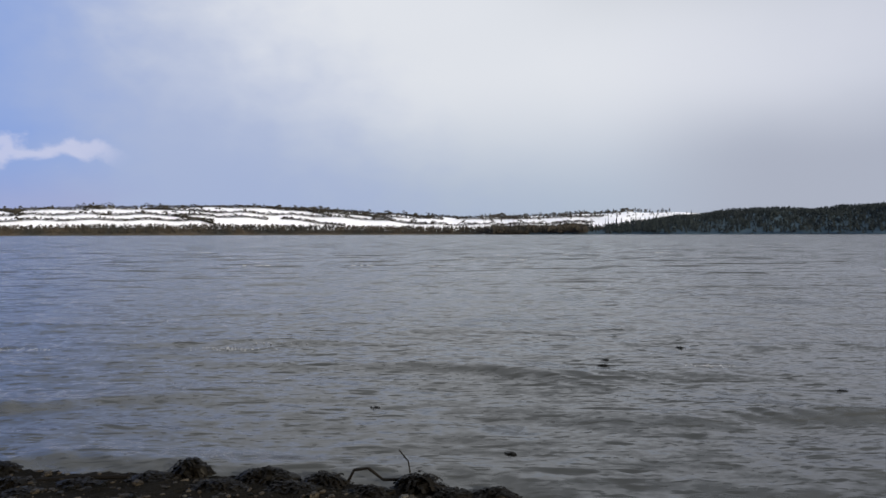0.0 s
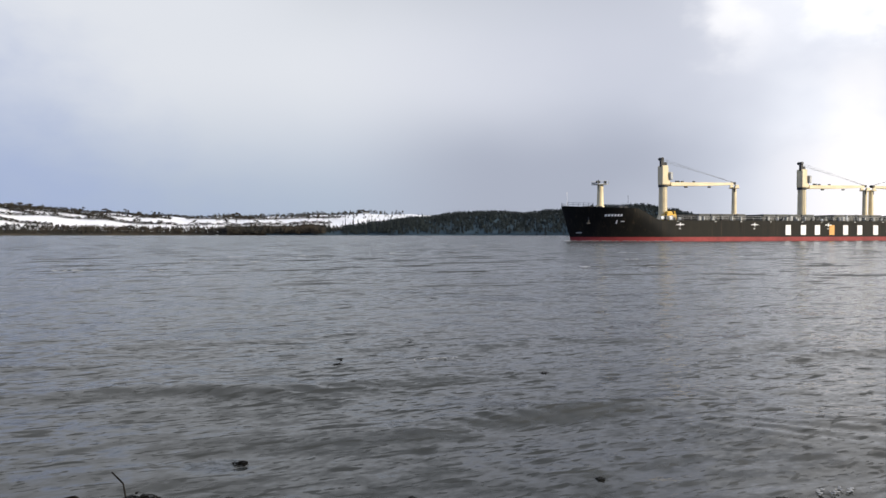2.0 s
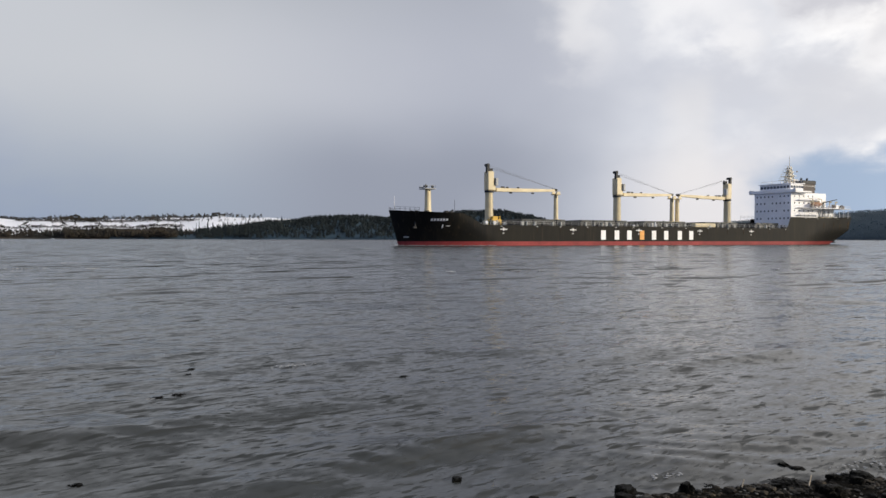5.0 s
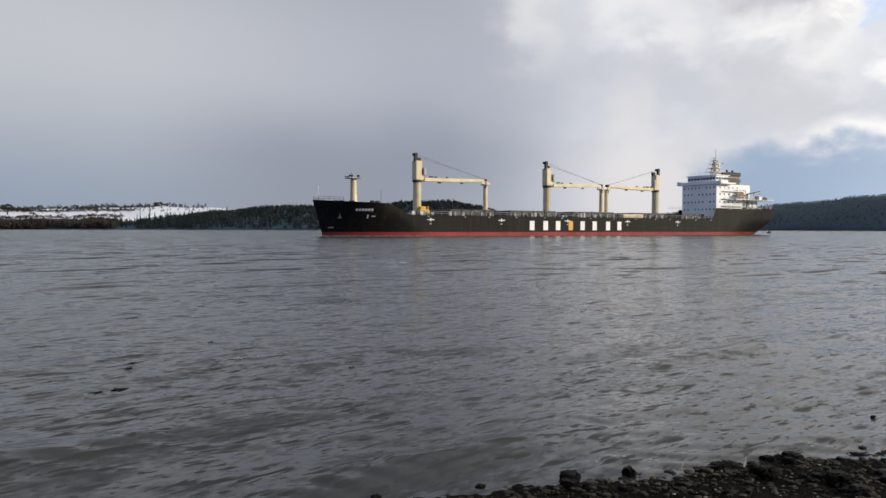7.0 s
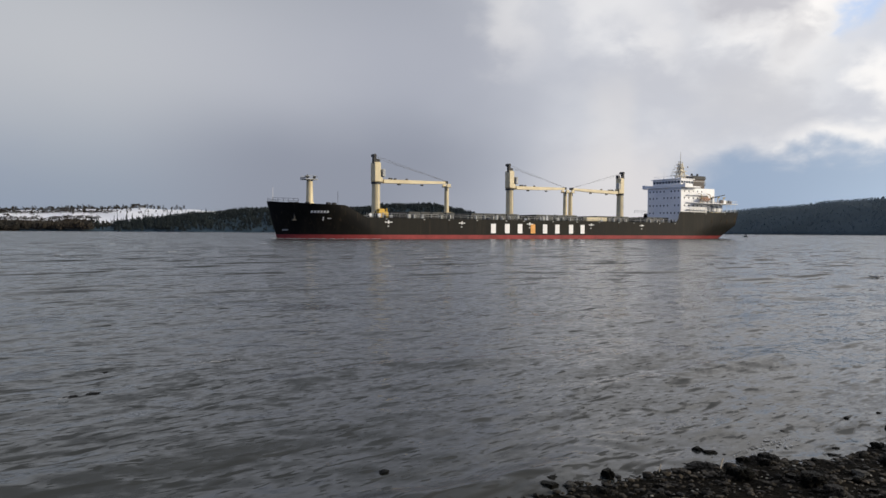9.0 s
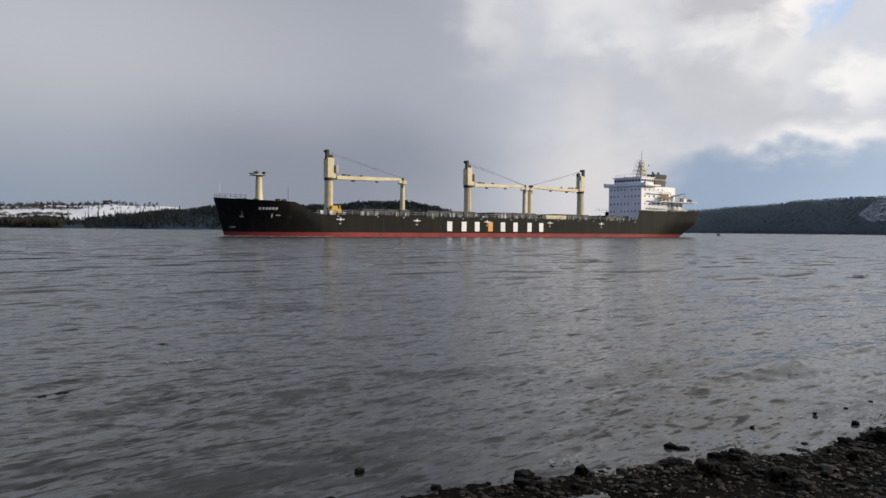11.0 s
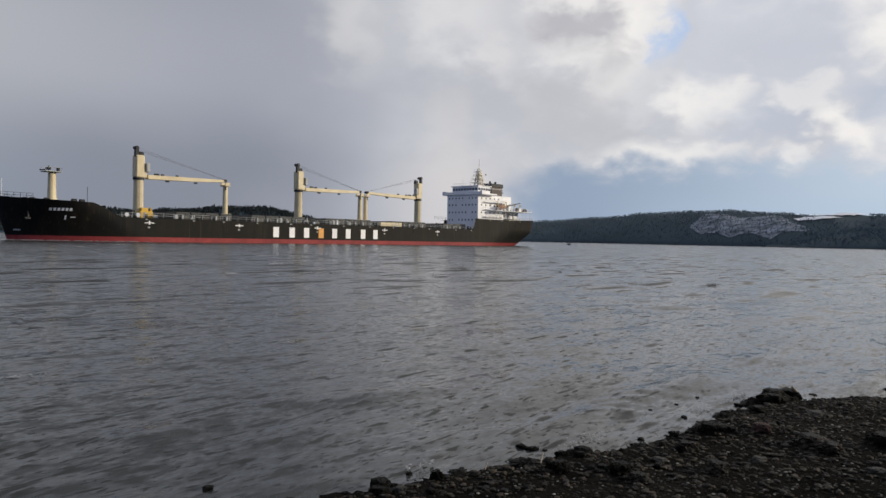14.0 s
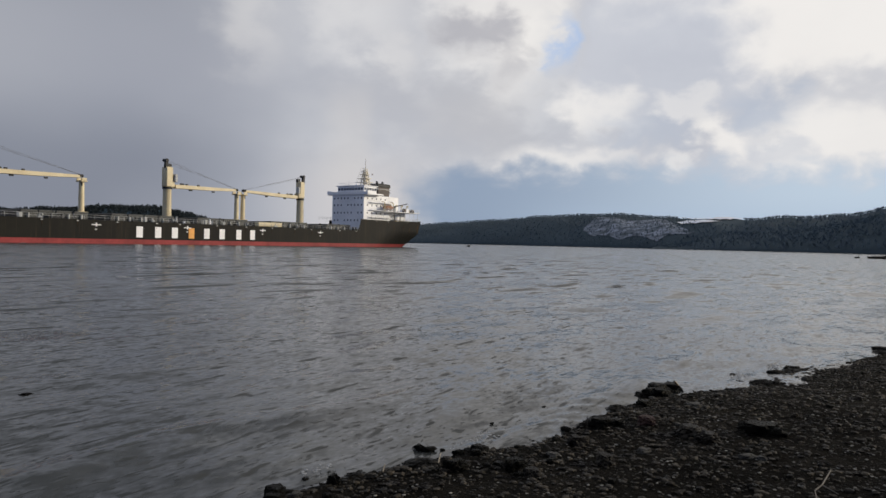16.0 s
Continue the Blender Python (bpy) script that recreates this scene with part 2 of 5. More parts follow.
    for sx, sy, scale, lo, hi, turn, lean, seed in ((0.5, 1.6, 0.9, 0.65, 0.78, 8, 0.60, 2.0), (0.5, 1.6, 2.4, 0.60, 0.75, 14, 0.62, 3.0), (0.5, 1.6, 5.5, 0.58, 0.73, 8, 0.58, 4.0), (0.55, 1.5, 12.0, 0.58, 0.72, 18, 0.42, 7.0)):
        f = calc("MULTIPLY", calc("MULTIPLY", field(sx, sy, scale, lo, hi, turn, seed), lean), gusty)
        face = calc("MAXIMUM", face, f)
    x, y = calc("ADD", x, calc("MULTIPLY", face, -0.31)), calc("ADD", y, calc("MULTIPLY", face, -0.95))
    comb, geo = nt.nodes.new("ShaderNodeCombineXYZ"), nt.nodes.new("ShaderNodeNewGeometry")
    nt.links.new(x, comb.inputs[0])
    nt.links.new(y, comb.inputs[1])
    add, unit = nt.nodes.new("ShaderNodeVectorMath"), nt.nodes.new("ShaderNodeVectorMath")
    unit.operation = "NORMALIZE"
    nt.links.new(geo.outputs["Normal"], add.inputs[0])
    nt.links.new(comb.outputs[0], add.inputs[1])
    nt.links.new(add.outputs[0], unit.inputs[0])
    nt.links.new(unit.outputs[0], b.inputs["Normal"])
    return m


WATER = water_material()
SNOW = material("snow", (0.86, 0.87, 0.9), 0.8, 0.06, 0.02, 0.4, 0.2, 0.3)
SCRUB = material("winter_scrub", (0.052, 0.043, 0.033), 0.9, 0.35, 0.02, 0.5, 0, rand=0.3, tint=(0.028, 0.029, 0.027), spec=0.1)
HEDGE = material("bare_hedge", (0.040, 0.036, 0.028), 0.9, 0.3, 0.05, 0.6, 0, rand=0.4, spec=0.1)
# dark needles greyed towards blue, with haze put into the colour
CONIFER = material("haze_tinted_needles", (0.027, 0.035, 0.036), 0.9, 0.3, 0.02, 0.5, 0, rand=0.25, spec=0.1)
# the blue here is distance haze mixed into the base colour
FARWOOD = material("haze_tinted_woodland", (0.052, 0.082, 0.104), 0.95, 0.15, 0.006, 0.09, 0.2, 2.0, rand=0.12, spec=0.05)
# headland wood and ground: distance haze is painted in, so lighter and bluer
HEADWOOD = material("haze_tinted_leafless_wood", (0.120, 0.152, 0.170), 0.95, 0.15, 0.01, 0.12, 0, rand=0.14, tint=(0.098, 0.128, 0.142), spec=0.05)
HEADLAND = material("haze_tinted_wooded_ground", (0.062, 0.084, 0.096), 0.95, 0.2, 0.008, 0.09, 0.2, 2.0, spec=0.05)
SNOWPATCH = material("snow_dusted_hillside", (0.30, 0.33, 0.38), 0.9, 0.6, 0.05, 0.25, 0.5, 2.0, tint=(0.075, 0.092, 0.102), spec=0.1)
HULL = material("black_hull_paint", (0.007, 0.0072, 0.0072), 0.65, 0.35, 0.08, 0.9, 0.15, 0.05, tint=(0.009, 0.0085, 0.0065), spec=0.15)


def weather_hull():
    """Rust and salt that runs down the side plating."""
    nt = HULL.node_tree
    b = nt.nodes["Principled BSDF"]
    src = b.inputs["Base Color"].links[0].from_socket
    tc = nt.nodes.new("ShaderNodeTexCoord")
    for scale, size, lo, hi, colour, amount in (((1.6, 1.6, 0.12), 0.35, 0.5, 0.75, (0.028, 0.023, 0.015), 0.35), ((0.25, 0.25, 0.5), 0.2, 0.45, 0.7, (0.016, 0.0155, 0.011), 0.4), ((3.0, 3.0, 0.1), 0.7, 0.6, 0.72, (0.07, 0.05, 0.03), 0.4)):
        mp, n = nt.nodes.new("ShaderNodeMapping"), nt.nodes.new("ShaderNodeTexNoise")
        mp.inputs["Scale"].default_value = scale
        nt.links.new(tc.outputs["Object"], mp.inputs[0])
        nt.links.new(mp.outputs[0], n.inputs["Vector"])
        n.inputs["Scale"].default_value, n.inputs["Detail"].default_value = size, 5
        mr, mx = nt.nodes.new("ShaderNodeMapRange"), nt.nodes.new("ShaderNodeMix")
        mr.inputs["From Min"].default_value, mr.inputs["From Max"].default_value, mr.inputs["To Max"].default_value = lo, hi, amount
        nt.links.new(n.outputs["Fac"], mr.inputs["Value"])
        mx.data_type = "RGBA"
        nt.links.new(mr.outputs["Result"], mx.inputs[0])
        nt.links.new(src, mx.inputs[6])
        mx.inputs[7].default_value = (*colour, 1)
        src = mx.outputs[2]
    nt.links.new(src, b.inputs["Base Color"])


weather_hull()
REDLEAD = material("red_antifouling_paint", (0.30, 0.045, 0.045), 0.7, 0.3, 0.15, 1.2, 0.1, 0.03, spec=0.3)
CREAM = material("cream_paint", (0.68, 0.58, 0.36), 0.5, 0.12, 0.3, 2.5, 0.1, 0.02, tint=(0.58, 0.48, 0.29))
WHITE = material("white_ship_paint", (0.86, 0.86, 0.86), 0.5, 0.1, 0.2, 2.0, 0.1, 0.02)
YELLOW = material("yellow_paint", (0.62, 0.38, 0.04), 0.5, 0.2, 0.5, 3.0, 0.1, 0.02)
ORANGE = material("orange_paint", (0.75, 0.33, 0.04), 0.5, 0.15, 0.5, 3.0, 0.1, 0.02)
STEEL = material("dark_grey_steel", (0.03, 0.031, 0.033), 0.6, 0.25, 0.4, 3.0, 0.1, 0.02, spec=0.3)
DECK = material("grey_green_deck_paint", (0.085, 0.092, 0.085), 0.6, 0.25, 0.2, 2.0, 0.1, 0.02)
GREYPAINT = material("pale_grey_paint", (0.42, 0.43, 0.42), 0.55, 0.2, 0.3, 3.0, 0.1, 0.02)
GLASS = material("dark_window_glass", (0.05, 0.06, 0.075), 0.1, 0.1, 1.0, 5.0, 0)
BROWN = material("brown_funnel_paint", (0.06, 0.04, 0.033), 0.6, 0.25, 0.3, 2.0, 0.1, 0.02)
SHINGLE = material("wet_dark_shingle", (0.012, 0.0105, 0.008), 0.9, 0.5, 1.3, 38.0, 1.0, 0.03, tint=(0.005, 0.0045, 0.0032), spec=0.03)
STONE = material("wet_stone", (0.036, 0.029, 0.0195), 0.6, 0.5, 3.0, 40.0, 0.5, 0.01, rand=0.9, tint=(0.006, 0.0046, 0.0028), spec=0.16)
ROCK = material("weedy_rock", (0.008, 0.0076, 0.005), 0.55, 0.5, 14.0, 60.0, 1.0, 0.03, tint=(0.0025, 0.0027, 0.0016), spec=0.1)
WEED = material("bladder_wrack", (0.0042, 0.0034, 0.002), 0.5, 0.4, 8.0, 60.0, 0.3, 0.004, rand=0.5, spec=0.08)
PALESTONE = material("pale_flat_stone", (0.055, 0.052, 0.044), 0.7, 0.3, 5.0, 60.0, 0.4, 0.006, spec=0.25)
REDSTONE = material("red_sandstone", (0.04, 0.018, 0.014), 0.7, 0.3, 5.0, 60.0, 0.5, 0.008, spec=0.25)
# pale colour that paints in wet glints, and some small pale stones
GLINTFLECK = material("pale_glint_flecks", (0.20, 0.19, 0.165), 0.6, 0.3, 5.0, 60.0, 0.3, 0.004, rand=0.5, spec=0.3)
FOAM = material("sea_foam", (0.34, 0.35, 0.36), 0.8, 0.2, 6.0, 60.0, 0.5, 0.01, spec=0.3)
TWIG = material("bleached_twig", (0.22, 0.19, 0.15), 0.7, 0.25, 8.0, 80.0, 0.3, 0.003)
WETWOOD = material("wet_driftwood", (0.006, 0.005, 0.004), 0.6, 0.3, 4.0, 60.0, 0.5, 0.006, spec=0.1)


# ---- mesh helpers ----
def part(name, bm, mat, parent=None, label=""):
    me = bpy.data.meshes.new(name)
    bm.to_mesh(me)
    bm.free()
    return place(name, me, mat, parent, label)


def place(name, me, mat, parent=None, label=""):
    if mat and not me.materials:
        me.materials.append(mat)
    ob = new(name, me)
    if parent:
        ob.parent = parent
    if label:
        ob["label"] = label
    return ob


def box(bm, c, s, bevel=0.0, rz=0.0):
    m = Matrix.Translation(c) @ Matrix.Rotation(rz, 4, "Z") @ Matrix.Diagonal((*s, 1))
    g = bmesh.ops.create_cube(bm, size=1, matrix=m)
    if bevel:
        es = {e for v in g["verts"] for e in v.link_edges}
        bmesh.ops.bevel(bm, geom=list(es), offset=bevel, segments=1, affect="EDGES")
    return bm


def rod(bm, a, b, r0, r1=None, n=8):
    a, b = Vector(a), Vector(b)
    d = b - a
    m = Matrix.Translation((a + b) / 2) @ d.to_track_quat("Z", "Y").to_matrix().to_4x4()
    bmesh.ops.create_cone(bm, cap_ends=True, segments=n, radius1=r0, radius2=r0 if r1 is None else r1, depth=d.length, matrix=m)
    return bm


def fresh():
    return bmesh.new()


def mesh_np(name, v, f, smooth=False):
    """A mesh from numpy arrays of vertices and of equal-sided faces."""
    me = bpy.data.meshes.new(name)
    f = np.asarray(f, np.int32)
    k = f.shape[1]
    me.vertices.add(len(v))
    me.vertices.foreach_set("co", np.asarray(v, np.float32).ravel())
    me.loops.add(f.size)
    me.loops.foreach_set("vertex_index", f.ravel())
    me.polygons.add(len(f))
    me.polygons.foreach_set("loop_start", np.arange(0, f.size, k, dtype=np.int32))
    me.polygons.foreach_set("use_smooth", np.full(len(f), smooth))
    me.update(calc_edges=True)
    return me


def grid_faces(nr, nc):
    i = np.arange(nr - 1)[:, None] * nc + np.arange(nc - 1)[None]
    return np.stack([i, i + 1, i + nc + 1, i + nc], -1).reshape(-1, 4)


def strew(name, templates, where, rng, mat, parent=None):
    """One mesh of many small copies. where: rows of x, y, z, width, height; templates: (verts, tris)."""
    vs, fs, base = [], [], 0
    for x, y, z, w, h in where:
        v, f = templates[rng.integers(len(templates))]
        a = rng.uniform(0, 6.283)
        c, s = math.cos(a), math.sin(a)
        q = np.stack([(v[:, 0] * c - v[:, 1] * s) * w + x, (v[:, 0] * s + v[:, 1] * c) * w + y, v[:, 2] * h + z], 1)
        vs.append(q)
        fs.append(f + base)
        base += len(v)
    return place(name, mesh_np(name, np.concatenate(vs), np.concatenate(fs)), mat, parent)


# ---- water: one sheet of small wind waves that rolls in to the beach ----
SHORE_X = [-60, -14, -8, -3.4, -0.9, 0.6, 2.8, 4.1, 5.2, 6.3, 7.6, 9.0, 10.4, 12.6, 15.2, 26, 60, 200]
SHORE_Y = [24, 9.6, 7.4, 5.75, 5.45, 4.95, 3.95, 3.55, 3.12, 2.55, 2.35, 2.15, 1.2, 0.55, -0.6, -6, -24, -100]
ROLL_IN = Vector((-0.31, -0.95, 0))  # the way the waves travel
SPEED = 0.4


def build_water():
    rng = np.random.default_rng(4)
    r0, ratio = 9.5, 1.0042
    az = np.radians(np.concatenate([np.linspace(-62, -37, 40)[:-1], np.linspace(-37, 97, 830), np.linspace(97, 118, 34)[1:]]))
    nc = len(az)
    rr = r0 * ratio ** np.arange(800)
    rr = np.concatenate([rr, rr[-1] * 1.05 ** np.arange(1, 62)])
    rr = rr[rr < 4600]
    R_, A = np.meshgrid(rr, az, indexing="ij")
    x, y = R_ * np.sin(A) - 1.2, R_ * np.cos(A) - 9.0
    z = np.zeros_like(x)
    # wind chop from several headings round the roll-in direction, short crested
    for k in range(46):
        lam = 0.45 * (2.6 / 0.45) ** rng.random()
        ang = math.atan2(0.95, 0.31) + rng.normal(0, 0.55)
        kx, ky = math.cos(ang) * 6.283 / lam, math.sin(ang) * 6.283 / lam
        amp = 0.0013 * lam ** 0.75
        fade = np.clip((lam * 75 - R_) / (lam * 40), 0, 1) if lam < 4 else np.clip((420 - R_) / 250, 0, 1)
        ph = kx * x + ky * y + rng.uniform(0, 6.283)
        patch = 0.6 + 0.6 * np.sin(x * rng.normal(0, 0.35) + y * rng.normal(0, 0.35) + rng.uniform(0, 6.283))
        s = np.sin(ph)
        z += amp * fade * patch * (np.exp(1.4 * (s - 1)) * 2.2 - 0.8)
    # low swells that steepen along the beach, their crests broken and rippled
    off_shore = y - np.interp(x, SHORE_X, SHORE_Y)
    line = y + 0.10 * x + 0.22 * np.sin(x * 0.8 + 0.6) + 0.12 * np.sin(x * 1.9)
    for lam, amp, c in ((2.15, 0.062, 0.9), (3.7, 0.030, 2.6)):
        ph = line * 6.283 / lam + c
        crest = np.exp(5.5 * (np.sin(ph + 0.25 * np.cos(ph)) - 1))
        mod = np.clip(0.45 + 0.55 * np.sin(x * 0.62 + np.floor((ph - 1.571) / 6.283 + 0.5) * 2.4 + c), 0, 1) ** 1.4
        near = np.clip((9.0 - off_shore) / 6.0, 0, 1) * np.clip((off_shore + 4.5) / 1.0, 0, 1)
        z += amp * mod * near * crest
        ridges = np.sin((x * 0.80 + y * 0.62) * 6.283 / 0.30 + 1.6 * np.sin(x * 2.3 + c) + 1.5 * np.sin(y * 3.1 - x * 0.9 + c))
        z += 0.008 * np.clip(np.sin(x * 1.7 + y * 0.8 + c) + 0.5, 0, 1) * ridges * mod * near * crest ** 0.6
    for lam, amp, turn in ((5.3, 0.012, 0.06), (8.5, 0.014, -0.2)):
        ang = math.atan2(0.95, 0.31) + turn
        ph = (math.cos(ang) * x + math.sin(ang) * y) * 6.283 / lam + 1.5 * np.sin(x * 0.23 + turn * 9) + 0.8 * np.sin(x * 0.61 - y * 0.2)
        mod = 0.5 + 0.5 * np.sin(x * 0.5 + y * 0.17 + lam)
        z += amp * mod * (np.exp(2.6 * (np.sin(ph) - 1)) * 2 - 0.5) * np.clip((80 - R_) / 50, 0, 1)
    # trains of ripples in the shallows
    for lam, off, c in ((0.34, 0.25, 0.8), (0.42, 0.05, 4.0)):
        ang = math.atan2(0.95, 0.31) + off
        ph = (math.cos(ang) * x + math.sin(ang) * y) * 6.283 / lam + 1.2 * np.sin(x * 1.3 + c) + 0.9 * np.sin(y * 0.9 + x * 0.6 + c)
        mod = np.clip(np.sin(x * 0.8 + y * 0.35 + c) + 0.5 * np.sin(x * 2.3 - y * 1.1 + c * 2) - 0.15, 0, 1)
        z += 0.0025 * mod * np.sin(ph) * np.clip((26 - R_) / 8, 0, 1)
    v = np.stack([x, y, z], -1).reshape(-1, 3)
    me = mesh_np("water", v, grid_faces(len(rr), nc)[:, ::-1], True)
    return tagged(place("water", me, WATER), "grey choppy estuary water with small wind waves", "water", kind="structure")


water = build_water()


def build_whitecaps():
    rng = np.random.default_rng(21)
    rows = []
    for _ in range(46):
        a, d = radians(rng.uniform(-40, 100)), 35 * 9 ** rng.random()
        x, y, w = d * math.sin(a), d * math.cos(a), rng.uniform(0.15, 0.4)
        for _ in range(9):
            rows.append((x + rng.normal(0, w), y + rng.normal(0, 0.15), 0.06 + 0.0003 * d, rng.uniform(0.1, 0.3), rng.uniform(0.05, 0.1)))
    cap = strew("whitecap", STONES, rows, rng, FOAM, water)
    tagged(cap, "small white breaking crests", kind="stuff")



# ---- the beach ----
def shore_y(x):
    return np.interp(x, SHORE_X, SHORE_Y)


def beach_z(x, y):
    d = (shore_y(x) - y) * 0.94
    z = np.where(d > 0, 0.06 * d + 0.045 * (1 - np.exp(-d / 0.5)), 0.2 * d)
    # past 11 m inland an unseen bank is added, to shade the foreshore
    z = np.clip(z, -3.0, 1.0) + np.clip((d - 11) * 0.9, 0, 15)
    return z + 0.014 + 0.012 * np.sin(x * 2.1 + y) * np.sin(y * 2.7) + 0.006 * np.sin(x * 7.3) * np.sin(y * 6.1 + x)


def build_beach():
    def axis(lo, hi, fine_lo, fine_hi, fine):
        a = np.arange(fine_lo, fine_hi, fine)
        left = fine_lo - np.cumsum(fine * 1.12 ** np.arange(1, 60))
        right = fine_hi + np.cumsum(fine * 1.12 ** np.arange(0, 60))
        return np.concatenate([left[left > lo][::-1], a, right[right < hi]])
    xs, ys = axis(-120, 300, -5, 18, 0.06), axis(-160, 24, -3.5, 7, 0.06)
    X, Y = np.meshgrid(xs, ys, indexing="xy")
    Z = beach_z(X, Y)
    rng = np.random.default_rng(8)
    Z = Z + rng.normal(0, 0.006, Z.shape)
    v = np.stack([X, Y, Z], -1).reshape(-1, 3)
    me = mesh_np("beach", v, grid_faces(len(ys), len(xs)), True)
    return tagged(place("beach", me, SHINGLE), "dark wet shingle and mud foreshore with an added shading bank behind", "beach", kind="structure")


beach = build_beach()


def stone_template(seed, flat=0.6):
    bm = bmesh.new()
    bmesh.ops.create_icosphere(bm, subdivisions=1, radius=0.5)
    rnd = random.Random(seed)
    for v in bm.verts:
        v.co *= rnd.uniform(0.75, 1.2)
        v.co.z *= flat
        v.co.x *= 1.25
    bm.verts.ensure_lookup_table()
    v = np.array([p.co[:] for p in bm.verts])
    f = np.array([[p.index for p in q.verts] for q in bm.faces])
    bm.free()
    return v, f


STONES = [stone_template(i, 0.45 + 0.05 * i) for i in range(7)]


build_whitecaps()


def build_shingle():
    rng = np.random.default_rng(12)
    rows = []
    while len(rows) < 19000:
        x, y = rng.uniform(-5, 18), rng.uniform(-3, 6.3)
        d = float(shore_y(x)) - y
        if d < -0.25 or rng.random() > 1.15 - d * 0.12:
            continue
        w = 0.010 + 0.045 * rng.random() ** 4
        rows.append((x, y, float(beach_z(x, y)) + w * 0.1, w, w * 0.8))
    while len(rows) < 34000:
        x = rng.uniform(2, 14)
        y = float(shore_y(x)) - 4.2 * rng.random() ** 1.2
        w = 0.014 + 0.05 * rng.random() ** 4
        rows.append((x, y, float(beach_z(x, y)) + w * 0.16, w, w * 0.9))
    ob = strew("shingle", STONES, rows, rng, STONE)
    return tagged(ob, "loose wet pebbles scattered over the dark foreshore", "pebbles", kind="stuff")


build_shingle()


def build_glint_flecks():
    rng = np.random.default_rng(17)
    rows = []
    while len(rows) < 1900:
        x, y = rng.uniform(2, 15), rng.uniform(-2.5, 5)
        if float(shore_y(x)) - y > 0.1:
            w = rng.uniform(0.010, 0.028)
            rows.append((x, y, float(beach_z(x, y)) + 0.008, w, w * 0.6))
    # the flecks draw glints on the wet shingle as pale bits
    tagged(strew("glint_flecks", STONES, rows, rng, GLINTFLECK), "pale flecks painted in for wet glints and small pale stones", "shells", kind="stuff")


build_glint_flecks()


# ---- far shores: rolling land at a bearing and a fraction of the way from the water to the crest ----
def land_ground(land, az, u):
    ds = np.interp(az, land["shore_az"], land["shore_d"])
    el = np.interp(az, land["crest_az"], land["crest_el"])
    w = land["width"]
    zc = EYE_H + np.tan(np.radians(el)) * (ds + 0.8 * w)
    rise = np.sin(np.clip(u / 0.8, 0, 1) * np.pi / 2) ** land.get("power", 1.1)
    fall = 1 - np.clip(u - 0.8, 0, 2) ** 2 * 1.2
    z = 0.6 + (zc - 0.6) * rise * fall
    z = z + 2.0 * np.sin(az * 1.7 + u * 5) * np.sin(u * 7) * np.clip(u * 3, 0, 1) * np.clip((0.8 - u) * 5, 0, 1)
    z = np.where(u < 0.001, -2.0, z)
    d = ds + u * w
    a = np.radians(az)
    return d * np.sin(a), d * np.cos(a), z


LEFT = dict(shore_az=[-70, -30, 0, 12, 20], shore_d=[1250, 1300, 1300, 1250, 1200], width=620,
            crest_az=[-70, -50, -31.2, -26, -20.9, -15.2, -9.2, -3.8, 1.7, 7.7, 12.6, 16, 22, 30],
            crest_el=[1.2, 1.5, 1.62, 1.86, 1.98, 2.08, 1.86, 1.5, 1.24, 1.28, 1.48, 1.6, 1.5, 1.0], power=0.9)
POINT = dict(shore_az=[8, 12, 20, 33, 45, 52], shore_d=[1180, 1130, 1050, 980, 980, 1100], width=420,
             crest_az=[8, 12, 15, 18, 21.5, 24.9, 29, 33, 35.5, 38.5, 40.5, 42, 45, 52],
             crest_el=[0.25, 0.35, 0.5, 0.9, 1.25, 1.6, 1.45, 1.75, 2.0, 1.95, 1.6, 1.1, 0.5, 0.2], power=0.8)
HEAD = dict(shore_az=[48, 56, 62, 70, 80, 87, 95, 110, 125], shore_d=[2100, 1950, 1800, 1500, 1200, 1000, 900, 700, 500], width=650,
            crest_az=[48, 54, 59.2, 62.6, 66.6, 68.5, 70, 74, 77, 79, 81.6, 84.5, 86.5, 90.3, 92.3, 96, 110, 125],
            crest_el=[0.9, 1.1, 1.46, 1.75, 2.05, 2.3, 2.33, 2.5, 2.33, 2.2, 2.25, 2.18, 2.3, 2.4, 2.9, 3.2, 3.5, 3.0], power=0.75)


def build_land(name, land, az0, az1, mat, label):
    az, u = np.arange(az0, az1, 0.12), np.concatenate([[0.0], np.linspace(0.002, 1.5, 70)])
    U, A = np.meshgrid(u, az, indexing="ij")
    x, y, z = land_ground(land, A, U)
    v = np.stack([x, y, z], -1).reshape(-1, 3)
    me = mesh_np(name, v, grid_faces(len(u), len(az))[:, ::-1], True)
    return tagged(place(name, me, mat), label, "hillside", kind="structure")


build_land("hillside_fields", LEFT, -70, 24, SNOW, "snow-covered farmland sloping up from the far shore")
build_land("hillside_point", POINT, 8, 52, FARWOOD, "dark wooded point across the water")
NEARHILL = dict(shore_az=[77, 80, 87, 95, 110, 125], shore_d=[1150, 1100, 950, 850, 650, 450], width=330,
                crest_az=[77, 78.6, 80, 82, 86, 88, 90.3, 92.3, 96, 110, 125],
                crest_el=[0.02, 0.1, 0.6, 1.05, 1.3, 1.55, 1.85, 2.5, 2.8, 3.2, 3.0], power=0.7)
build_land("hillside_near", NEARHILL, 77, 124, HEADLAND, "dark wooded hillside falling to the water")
build_land("hillside_headland", HEAD, 48, 124, HEADLAND, "distant wooded headland with blue haze painted into its colour")


